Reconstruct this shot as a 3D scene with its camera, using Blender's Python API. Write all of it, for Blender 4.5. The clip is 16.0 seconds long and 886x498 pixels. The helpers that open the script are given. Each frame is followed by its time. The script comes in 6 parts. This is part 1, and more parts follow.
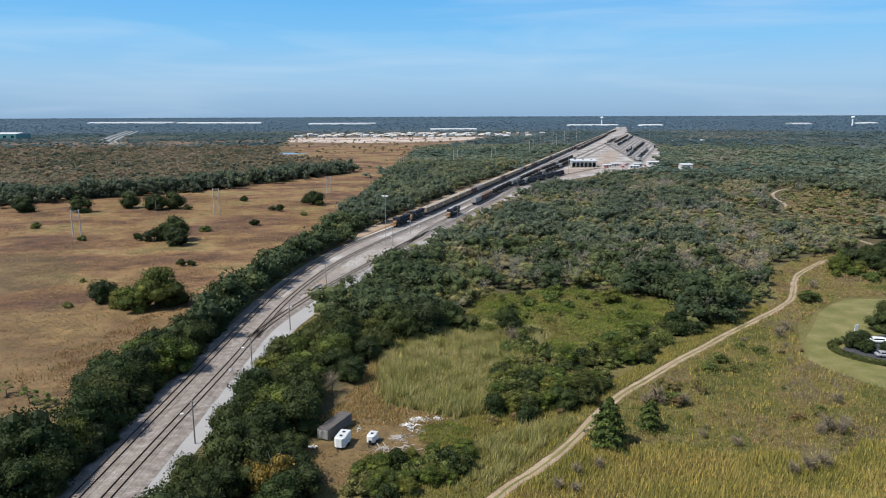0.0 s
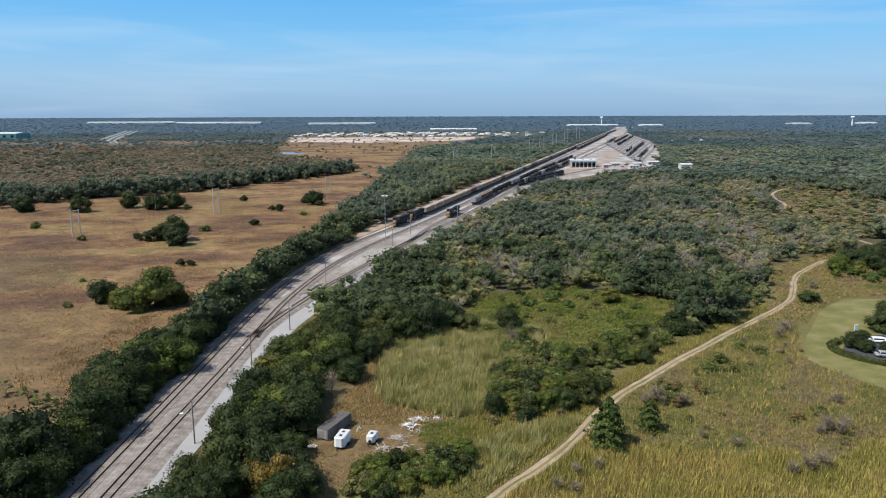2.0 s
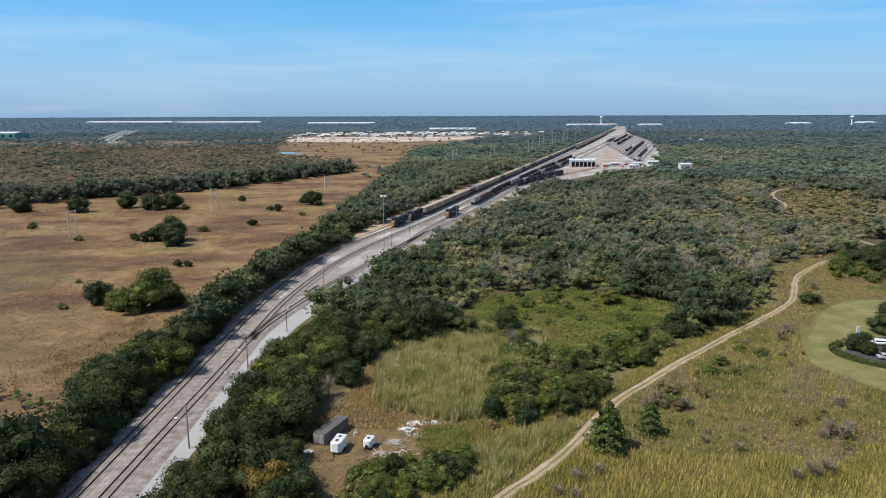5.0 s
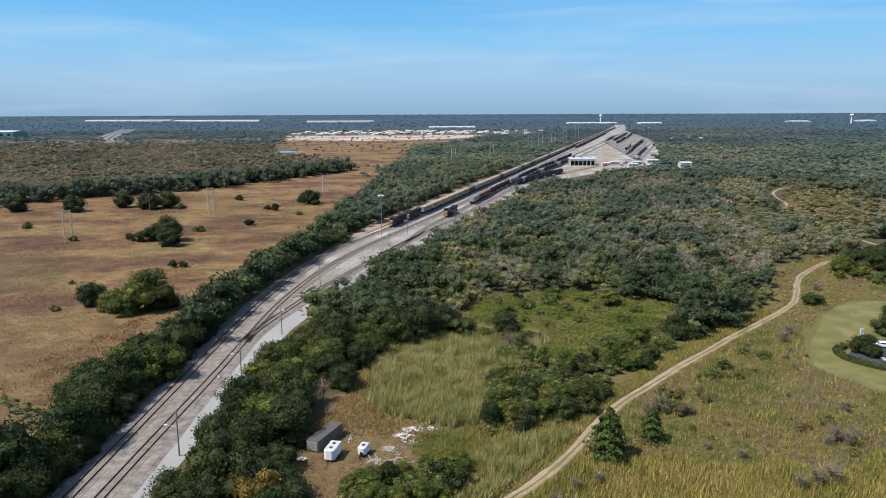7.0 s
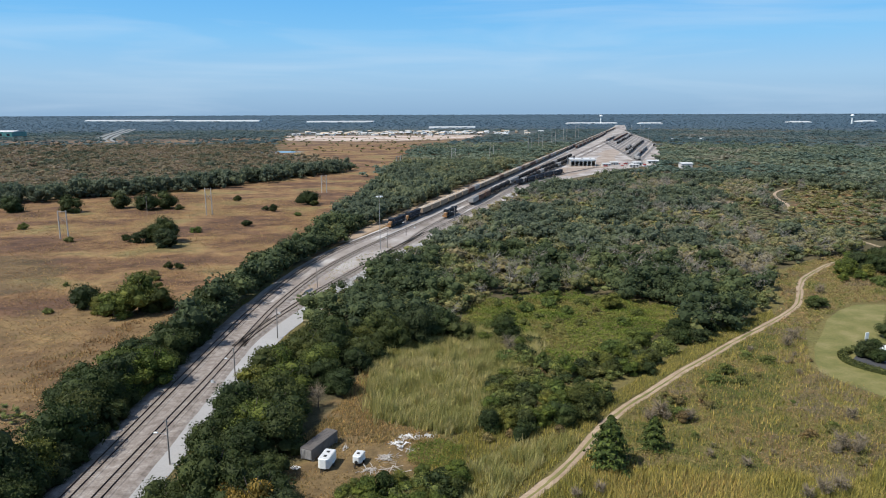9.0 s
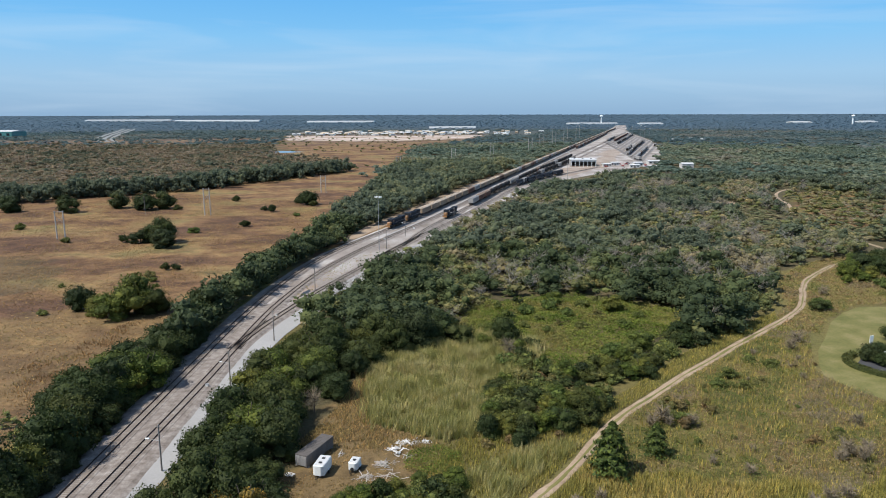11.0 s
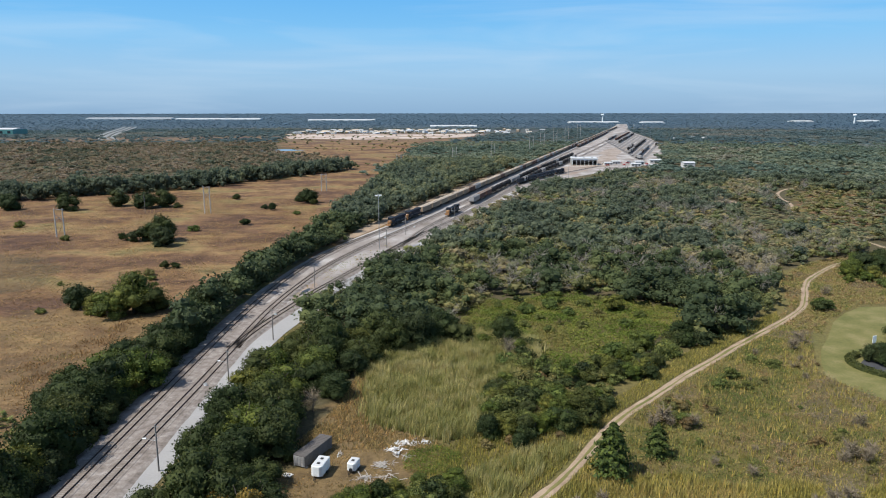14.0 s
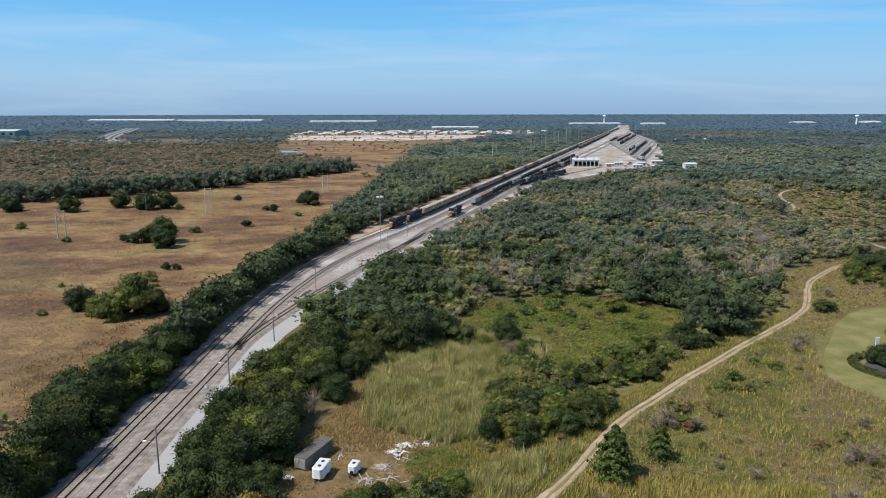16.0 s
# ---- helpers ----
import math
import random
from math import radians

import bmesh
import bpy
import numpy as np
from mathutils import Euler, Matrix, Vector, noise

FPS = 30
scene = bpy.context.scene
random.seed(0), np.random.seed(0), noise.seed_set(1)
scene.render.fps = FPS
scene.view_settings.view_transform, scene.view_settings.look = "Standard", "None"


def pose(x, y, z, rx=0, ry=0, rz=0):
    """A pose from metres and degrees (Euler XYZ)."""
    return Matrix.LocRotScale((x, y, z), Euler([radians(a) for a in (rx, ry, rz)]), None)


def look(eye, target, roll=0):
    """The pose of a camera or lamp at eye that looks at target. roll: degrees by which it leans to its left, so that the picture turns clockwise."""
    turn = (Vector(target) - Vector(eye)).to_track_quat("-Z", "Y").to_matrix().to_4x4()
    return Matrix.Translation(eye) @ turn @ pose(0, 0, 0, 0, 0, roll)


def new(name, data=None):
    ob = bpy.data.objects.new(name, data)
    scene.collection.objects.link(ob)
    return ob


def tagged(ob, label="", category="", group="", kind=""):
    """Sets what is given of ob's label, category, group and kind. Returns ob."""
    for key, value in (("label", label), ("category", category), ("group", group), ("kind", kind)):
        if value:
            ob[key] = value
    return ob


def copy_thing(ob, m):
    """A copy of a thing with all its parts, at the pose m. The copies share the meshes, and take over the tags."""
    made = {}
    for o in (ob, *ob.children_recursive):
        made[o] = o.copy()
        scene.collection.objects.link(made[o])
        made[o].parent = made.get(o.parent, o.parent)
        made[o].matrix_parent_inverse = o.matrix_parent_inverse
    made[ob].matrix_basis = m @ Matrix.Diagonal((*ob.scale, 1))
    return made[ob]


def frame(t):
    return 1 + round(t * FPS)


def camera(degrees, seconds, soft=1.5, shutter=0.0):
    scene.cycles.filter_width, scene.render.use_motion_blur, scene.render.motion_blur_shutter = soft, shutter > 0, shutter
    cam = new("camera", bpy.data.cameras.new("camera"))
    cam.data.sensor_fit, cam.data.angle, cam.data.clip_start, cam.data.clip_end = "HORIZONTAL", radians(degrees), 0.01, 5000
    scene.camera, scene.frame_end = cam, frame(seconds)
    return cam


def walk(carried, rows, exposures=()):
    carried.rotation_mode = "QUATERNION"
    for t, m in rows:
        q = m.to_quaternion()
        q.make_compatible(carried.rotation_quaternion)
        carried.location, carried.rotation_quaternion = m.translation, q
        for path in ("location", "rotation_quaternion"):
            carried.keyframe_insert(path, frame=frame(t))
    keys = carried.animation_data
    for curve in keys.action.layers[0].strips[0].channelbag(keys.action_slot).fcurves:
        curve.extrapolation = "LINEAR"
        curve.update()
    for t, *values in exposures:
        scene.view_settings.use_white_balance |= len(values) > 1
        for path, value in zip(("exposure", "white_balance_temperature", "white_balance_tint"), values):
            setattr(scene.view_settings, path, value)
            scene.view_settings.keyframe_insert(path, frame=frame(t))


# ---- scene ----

# ---------------------------------------------------------------- camera
def drone(x, y, z, yaw, pitch, roll):
    """A camera pose: yaw to the right of +y, pitch down, lean to the right, in degrees."""
    return pose(x, y, z, 0, 0, -yaw) @ pose(0, 0, 0, 90 - pitch, 0, 0) @ pose(0, 0, 0, 0, 0, -roll)


PATH = [
    (0, 0.00, 0.00, 58.00, -0.009, 11.160, 0.220), (0.5, 0.00, 0.00, 58.00, -0.008, 11.172, 0.224),
    (1, 0.00, 0.00, 58.00, -0.002, 11.172, 0.221), (1.5, 0.00, 0.00, 58.00, 0.010, 11.169, 0.218),
    (2, 0.00, 0.00, 58.00, 0.012, 11.178, 0.204), (2.5, 0.00, 0.00, 58.00, 0.011, 11.198, 0.185),
    (3, 0.00, 0.00, 58.01, 0.014, 11.218, 0.186), (3.5, 0.03, 0.18, 58.04, 0.027, 11.255, 0.188),
    (4, 0.09, 0.52, 58.07, 0.036, 11.180, 0.186), (6.5, 0.71, 4.05, 58.22, 0.087, 11.323, 0.240),
    (7, 0.83, 4.75, 58.22, 0.102, 11.343, 0.232), (7.5, 0.95, 5.45, 58.22, 0.112, 11.348, 0.212),
    (8, 1.08, 6.15, 58.22, 0.106, 11.339, 0.200), (8.5, 1.21, 6.90, 58.22, 0.099, 11.335, 0.194),
    (9, 1.34, 7.65, 58.22, 0.091, 11.321, 0.190), (11.5, 1.81, 10.40, 58.09, 0.062, 11.317, 0.136),
    (12, 1.85, 10.65, 58.06, 0.066, 11.457, 0.128), (12.5, 1.87, 10.82, 58.03, 0.054, 11.271, 0.098),
    (13, 1.89, 10.95, 58.00, 0.040, 11.343, 0.080), (13.5, 1.90, 11.03, 57.98, 0.006, 11.412, 0.062),
    (14, 1.92, 11.12, 57.95, -0.012, 11.434, 0.048), (14.5, 1.93, 11.20, 57.95, -0.049, 11.219, 0.056),
    (15, 1.95, 11.30, 57.95, -0.086, 11.329, 0.078), (15.5, 1.96, 11.40, 57.95, -0.117, 11.393, 0.080),
    (16, 1.98, 11.50, 57.95, -0.145, 11.330, 0.094),
]
cam = camera(66, 16.0, 1.0)
walk(cam, [(t, drone(*row)) for t, *row in PATH])

# ---------------------------------------------------------------- world, sun, exposure
SUN_ELEVATION, SUN_AZIMUTH = 54.0, -112.0  # azimuth from +y towards +x


def make_world():
    world = bpy.data.worlds.new("sky")
    scene.world = world
    world.use_nodes = True
    nt = world.node_tree
    nt.nodes.clear()
    out = nt.nodes.new("ShaderNodeOutputWorld")
    back = nt.nodes.new("ShaderNodeBackground")
    sky = nt.nodes.new("ShaderNodeTexSky")
    sky.sky_type = "NISHITA"
    sky.sun_disc = False
    sky.sun_elevation = radians(SUN_ELEVATION)
    sky.sun_rotation = radians(SUN_AZIMUTH)
    sky.air_density, sky.dust_density, sky.ozone_density = 1.0, 0.6, 2.0
    # thin streaks of high cloud
    co = nt.nodes.new("ShaderNodeTexCoord")
    sep = nt.nodes.new("ShaderNodeSeparateXYZ")
    nt.links.new(co.outputs["Generated"], sep.inputs[0])
    mp = nt.nodes.new("ShaderNodeMapping")
    mp.inputs["Scale"].default_value = (1.5, 1.5, 15.0)
    mp.inputs["Rotation"].default_value = (0, radians(5), 0)
    nt.links.new(co.outputs["Generated"], mp.inputs[0])
    no = nt.nodes.new("ShaderNodeTexNoise")
    no.inputs["Scale"].default_value, no.inputs["Detail"].default_value = 1.6, 9
    no.inputs["Distortion"].default_value = 0.6
    nt.links.new(mp.outputs[0], no.inputs[0])
    rp = nt.nodes.new("ShaderNodeMapRange")
    rp.inputs[1].default_value, rp.inputs[2].default_value = 0.47, 0.78
    rp.inputs[3].default_value, rp.inputs[4].default_value = 0.0, 0.45
    nt.links.new(no.outputs["Fac"], rp.inputs[0])
    # pale haze at the horizon, deeper blue above it
    low = nt.nodes.new("ShaderNodeValToRGB")
    el = low.color_ramp.elements
    el.new(0.5)
    el.new(0.5)
    for e, (at, c) in zip(el, ((0.0, (2.55, 4.55, 7.1)), (0.05, (3.2, 5.75, 8.6)), (0.10, (2.2, 5.7, 9.5)), (0.16, (0.85, 4.6, 9.5)))):
        e.position, e.color = at, (*[v / 12 for v in c], 1)
    nt.links.new(sep.outputs["Z"], low.inputs[0])
    up = nt.nodes.new("ShaderNodeVectorMath")
    up.operation = "SCALE"
    up.inputs["Scale"].default_value = 7.2
    nt.links.new(low.outputs[0], up.inputs[0])
    hz = nt.nodes.new("ShaderNodeMapRange")
    hz.inputs[1].default_value, hz.inputs[2].default_value = 0.12, 0.5
    hz.inputs[3].default_value, hz.inputs[4].default_value = 0.9, 0.0
    nt.links.new(sep.outputs["Z"], hz.inputs[0])
    m1 = nt.nodes.new("ShaderNodeMixRGB")
    nt.links.new(hz.outputs[0], m1.inputs[0])
    nt.links.new(sky.outputs[0], m1.inputs[1])
    nt.links.new(up.outputs[0], m1.inputs[2])
    m2 = nt.nodes.new("ShaderNodeMixRGB")
    m2.inputs[2].default_value = (3.7, 4.7, 5.7, 1)
    nt.links.new(rp.outputs[0], m2.inputs[0])
    nt.links.new(m1.outputs[0], m2.inputs[1])
    nt.links.new(m2.outputs[0], back.inputs[0])
    back.inputs[1].default_value = 0.115
    nt.links.new(back.outputs[0], out.inputs[0])


make_world()
sun_data = bpy.data.lights.new("sun", "SUN")
sun_data.energy, sun_data.angle, sun_data.color = 4.5, radians(0.53), (1.0, 0.95, 0.87)
sun = new("sun", sun_data)
_a, _e = radians(SUN_AZIMUTH), radians(SUN_ELEVATION)
sun.matrix_basis = look((0, 0, 300), Vector((0, 0, 300)) - Vector((math.sin(_a) * math.cos(_e), math.cos(_a) * math.cos(_e), math.sin(_e))) * 100)
scene.view_settings.exposure = 0.47

# ---------------------------------------------------------------- materials
def material(name, rough=0.9, metal=0.0, spec=0.3):
    m = bpy.data.materials.new(name)
    m.use_nodes = True
    b = m.node_tree.nodes["Principled BSDF"]
    b.inputs["Roughness"].default_value, b.inputs["Metallic"].default_value = rough, metal
    b.inputs["Specular IOR Level"].default_value = spec
    return m, m.node_tree, b


def noise_node(nt, scale, detail=6, rough=0.6, stretch=None, distortion=0.0):
    geo = nt.nodes.new("ShaderNodeNewGeometry")
    n = nt.nodes.new("ShaderNodeTexNoise")
    n.inputs["Scale"].default_value, n.inputs["Detail"].default_value = scale, detail
    n.inputs["Roughness"].default_value, n.inputs["Distortion"].default_value = rough, distortion
    if stretch:
        mp = nt.nodes.new("ShaderNodeMapping")
        mp.inputs["Scale"].default_value = stretch[:3]
        mp.inputs["Rotation"].default_value = (0, 0, radians(stretch[3]))
        nt.links.new(geo.outputs["Position"], mp.inputs[0])
        nt.links.new(mp.outputs[0], n.inputs[0])
    else:
        nt.links.new(geo.outputs["Position"], n.inputs[0])
    return n.outputs["Fac"]


def ramp(nt, fac, stops):
    r = nt.nodes.new("ShaderNodeValToRGB")
    el = r.color_ramp.elements
    while len(el) < len(stops):
        el.new(0.5)
    for e, (p, c) in zip(el, stops):
        e.position, e.color = p, (*c, 1)
    nt.links.new(fac, r.inputs[0])
    return r.outputs[0]


def mix(nt, fac, a, b, how="MIX"):
    m = nt.nodes.new("ShaderNodeMixRGB")
    m.blend_type = how
    for value, sock in ((fac, m.inputs[0]), (a, m.inputs[1]), (b, m.inputs[2])):
        if isinstance(value, (int, float)):
            sock.default_value = value
        elif isinstance(value, tuple):
            sock.default_value = (*value, 1)
        else:
            nt.links.new(value, sock)
    return m.outputs[0]


def bump(nt, b, height, strength, distance):
    n = nt.nodes.new("ShaderNodeBump")
    n.inputs["Strength"].default_value, n.inputs["Distance"].default_value = strength, distance
    nt.links.new(height, n.inputs["Height"])
    nt.links.new(n.outputs[0], b.inputs["Normal"])


def surface(name, stops, fine=8.0, coarse=0.15, rough=0.9, bump_by=0.0, metal=0.0, spec=0.3, weight=0.35, stretch=None):
    """A worn surface: a ramp over coarse patches, with fine grain over it."""
    m, nt, b = material(name, rough, metal, spec)
    c = ramp(nt, noise_node(nt, coarse, 6, 0.6, stretch), stops)
    f = noise_node(nt, fine, 5, 0.7)
    g = ramp(nt, f, [(0.25, (0.55, 0.55, 0.55)), (0.75, (1.25, 1.25, 1.25))])
    nt.links.new(mix(nt, weight, c, mix(nt, 1.0, c, g, "MULTIPLY")), b.inputs["Base Color"])
    if bump_by:
        bump(nt, b, f, 0.6, bump_by)
    return m


def foliage(name, colours, tone=False, rough=0.75, spread=1.0, through_light=0.3):
    """Leaves: one tint for each plant, another for each leaf."""
    m, nt, b = material(name, rough, 0.0, 0.25)
    geo = nt.nodes.new("ShaderNodeNewGeometry")
    if tone:
        at = nt.nodes.new("ShaderNodeAttribute")
        at.attribute_name = "tone"
        per_plant = at.outputs["Fac"]
    else:
        ob = nt.nodes.new("ShaderNodeObjectInfo")
        per_plant = ob.outputs["Random"]
    n = len(colours)
    c = ramp(nt, per_plant, [((i + 0.5) / n, col) for i, col in enumerate(colours)])
    leaf = ramp(nt, geo.outputs["Random Per Island"], [(0.0, tuple(1 - spread * v for v in (0.55, 0.5, 0.58))), (0.6, (1.0, 1.0, 1.0)), (1.0, tuple(1 + spread * v for v in (0.8, 0.6, 0.2)))])
    c = mix(nt, 1.0, c, leaf, "MULTIPLY")
    nt.links.new(c, b.inputs["Base Color"])
    tr = nt.nodes.new("ShaderNodeBsdfTranslucent")
    nt.links.new(c, tr.inputs["Color"])
    ms = nt.nodes.new("ShaderNodeMixShader")
    ms.inputs[0].default_value = through_light
    nt.links.new(b.outputs[0], ms.inputs[1])
    nt.links.new(tr.outputs[0], ms.inputs[2])
    nt.links.new(ms.outputs[0], nt.nodes["Material Output"].inputs[0])
    return m


def plain(name, colour, rough=0.6, metal=0.0, spec=0.4, dirt=0.35, fine=3.0):
    """Paint or metal with blotches of dirt."""
    dark = tuple(v * 0.55 for v in colour)
    return surface(name, [(0.3, tuple(v * (1 - dirt * 0.5) for v in colour)), (0.6, colour), (0.85, tuple(v * (1 - dirt) + d * dirt * 0.5 for v, d in zip(colour, dark)))],
                   fine=fine, coarse=0.6, rough=rough, metal=metal, spec=spec, weight=0.3)


GREENS = [(0.024, 0.038, 0.011), (0.033, 0.051, 0.013), (0.042, 0.056, 0.016), (0.029, 0.046, 0.014), (0.062, 0.072, 0.016), (0.034, 0.048, 0.018)]
M_OAK = foliage("oak_leaves", GREENS, spread=0.6)
M_YELLOW = foliage("yellowing_leaves", [(0.149, 0.127, 0.022), (0.111, 0.111, 0.024), (0.194, 0.134, 0.030)])
M_SHRUB = foliage("shrub_leaves", [(0.088, 0.123, 0.032), (0.131, 0.149, 0.044), (0.105, 0.131, 0.035), (0.149, 0.140, 0.052)], spread=0.7)
M_RUSSET = foliage("russet_leaves", [(0.14, 0.100, 0.046), (0.17, 0.125, 0.058), (0.16, 0.135, 0.055)])
M_PINE = foliage("pine_needles", [(0.058, 0.086, 0.020), (0.070, 0.095, 0.024)])
M_LIGHT = foliage("light_green_leaves", [(0.068, 0.096, 0.018), (0.092, 0.116, 0.022), (0.080, 0.104, 0.024), (0.112, 0.118, 0.025)], spread=0.8)
M_PALM = foliage("palm_fronds", [(0.105, 0.131, 0.038), (0.140, 0.158, 0.052)])
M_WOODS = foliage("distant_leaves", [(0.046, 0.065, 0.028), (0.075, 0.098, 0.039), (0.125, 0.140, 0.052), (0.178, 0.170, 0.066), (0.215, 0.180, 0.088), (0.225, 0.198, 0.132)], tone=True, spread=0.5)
# the wood's leaf colours again, lifted and greyed to paint mid-distance haze
M_BACKWOODS = foliage("hazed_green_leaves", [(0.096, 0.120, 0.080), (0.124, 0.150, 0.090), (0.165, 0.180, 0.098), (0.215, 0.208, 0.110), (0.252, 0.218, 0.130), (0.262, 0.235, 0.168)], tone=True, spread=0.4, through_light=0.45)
M_DULL = foliage("dull_scrub_leaves", [(0.082, 0.104, 0.072), (0.140, 0.142, 0.096), (0.205, 0.172, 0.115), (0.255, 0.195, 0.135), (0.28, 0.235, 0.178)], tone=True, spread=0.4, through_light=0.42)
# far leaf tints with haze painted in: paler and bluer towards the horizon
M_FAR = foliage("hazed_remote_leaves", [(0.085, 0.132, 0.140), (0.110, 0.155, 0.156), (0.150, 0.178, 0.162), (0.200, 0.195, 0.172)], tone=True, spread=0.2, through_light=0.5)
M_MIDFAR = foliage("hazed_mid_distance_leaves", [(0.110, 0.152, 0.118), (0.142, 0.180, 0.128), (0.185, 0.210, 0.140), (0.245, 0.232, 0.180)], tone=True, spread=0.25, through_light=0.42)
M_HORIZON = foliage("hazed_horizon_woods", [(0.080, 0.134, 0.180), (0.092, 0.146, 0.190), (0.108, 0.160, 0.196), (0.126, 0.175, 0.200)], tone=True, spread=0.04, through_light=0.5)
M_GRASS = foliage("tall_grass", [(0.235, 0.222, 0.062), (0.315, 0.278, 0.084), (0.385, 0.318, 0.112), (0.290, 0.205, 0.084)], tone=True)
M_REED = foliage("reeds", [(0.24, 0.240, 0.082), (0.35, 0.325, 0.13), (0.42, 0.37, 0.18)], tone=True, spread=0.6)
M_HERB = foliage("low_green_growth", [(0.088, 0.130, 0.020), (0.130, 0.170, 0.028), (0.175, 0.198, 0.042), (0.190, 0.170, 0.056)], tone=True, spread=0.65)
M_TWIG = plain("bare_grey_twigs", (0.205, 0.165, 0.112), 0.9)
M_BARE = plain("silver_grey_twigs", (0.22, 0.20, 0.17), 0.9)
M_BARK = surface("bark", [(0.3, (0.05, 0.042, 0.035)), (0.7, (0.12, 0.10, 0.085))], fine=12, coarse=1.0)
M_BALLAST = surface("ballast_stone", [(0.28, (0.118, 0.099, 0.086)), (0.44, (0.188, 0.161, 0.142)), (0.56, (0.232, 0.205, 0.184)), (0.74, (0.33, 0.305, 0.285))], fine=2.2, coarse=0.6, bump_by=0.08, weight=0.75)
M_OLDBALLAST = surface("oily_old_ballast", [(0.3, (0.155, 0.145, 0.138)), (0.6, (0.215, 0.202, 0.192))], fine=2.0, coarse=0.1, weight=0.5)
M_GRAVEL = surface("yard_gravel", [(0.34, (0.165, 0.14, 0.12)), (0.45, (0.245, 0.215, 0.195)), (0.54, (0.295, 0.27, 0.25)), (0.66, (0.42, 0.405, 0.39))], fine=1.6, coarse=0.05, bump_by=0.05, weight=0.6, stretch=(1.0, 0.55, 1, 17))
M_ROAD = surface("pale_access_road", [(0.25, (0.252, 0.249, 0.245)), (0.7, (0.306, 0.303, 0.298))], fine=3.0, coarse=0.1, weight=0.3)
M_DIRT = surface("sandy_dirt", [(0.25, (0.215, 0.155, 0.105)), (0.55, (0.305, 0.23, 0.16)), (0.8, (0.38, 0.305, 0.22))], fine=2.0, coarse=0.25, weight=0.5)
M_STEEL = plain("rusty_rail_steel", (0.045, 0.034, 0.028), 0.5, 0.5)
M_TIE = plain("weathered_timber_tie", (0.18, 0.15, 0.125), 0.9)
M_POLE = plain("weathered_pole_wood", (0.24, 0.22, 0.20), 0.85)
M_GALV = plain("galvanised_steel", (0.34, 0.345, 0.35), 0.6, 0.3)
M_WHITE = plain("white_paint", (0.70, 0.735, 0.735), 0.5, dirt=0.25)
M_GREYBOX = plain("weathered_grey_panel", (0.15, 0.14, 0.132), 0.7, dirt=0.6)
M_BLACK = plain("black_rubber", (0.02, 0.02, 0.02), 0.7)
M_LOCO = plain("dark_blue_paint", (0.012, 0.018, 0.030), 0.6, spec=0.2)
M_NOSE = plain("yellow_nose_paint", (0.33, 0.17, 0.07), 0.6)
M_PALE = plain("dusty_pale_cladding", (0.50, 0.49, 0.47), 0.7)
M_HIGHWAY = plain("grey_highway_concrete", (0.20, 0.21, 0.205), 0.9)
M_TAN = plain("dusty_tan_hopper_paint", (0.30, 0.23, 0.16), 0.7)
M_GREYCAR = plain("grey_hopper_paint", (0.30, 0.29, 0.28), 0.7)
M_TANK = plain("black_tank_paint", (0.026, 0.023, 0.022), 0.8, spec=0.15)
M_BROWNCAR = plain("brown_oxide_paint", (0.12, 0.06, 0.045), 0.7)
M_LAWN = surface("mown_lawn", [(0.32, (0.092, 0.100, 0.026)), (0.48, (0.135, 0.128, 0.040)), (0.58, (0.165, 0.150, 0.055)), (0.7, (0.205, 0.175, 0.075))], fine=2.0, coarse=0.14, weight=0.6)
M_ASPHALT = surface("asphalt", [(0.3, (0.038, 0.040, 0.046)), (0.7, (0.055, 0.057, 0.062))], fine=6, coarse=0.3)
M_GLASS = plain("dark_glass", (0.02, 0.025, 0.03), 0.1, 0, 0.6)
M_WATER = plain("pond_water", (0.05, 0.07, 0.10), 0.08, 0, 0.5)
M_SAND = surface("bare_sand", [(0.36, (0.20, 0.14, 0.10)), (0.46, (0.33, 0.25, 0.19)), (0.55, (0.48, 0.42, 0.38)), (0.66, (0.36, 0.27, 0.20))], fine=0.3, coarse=0.012, weight=0.5, stretch=(0.6, 1.5, 1, 6))
M_TIN = plain("pale_metal_roof", (0.52, 0.53, 0.53), 0.6, 0.1)


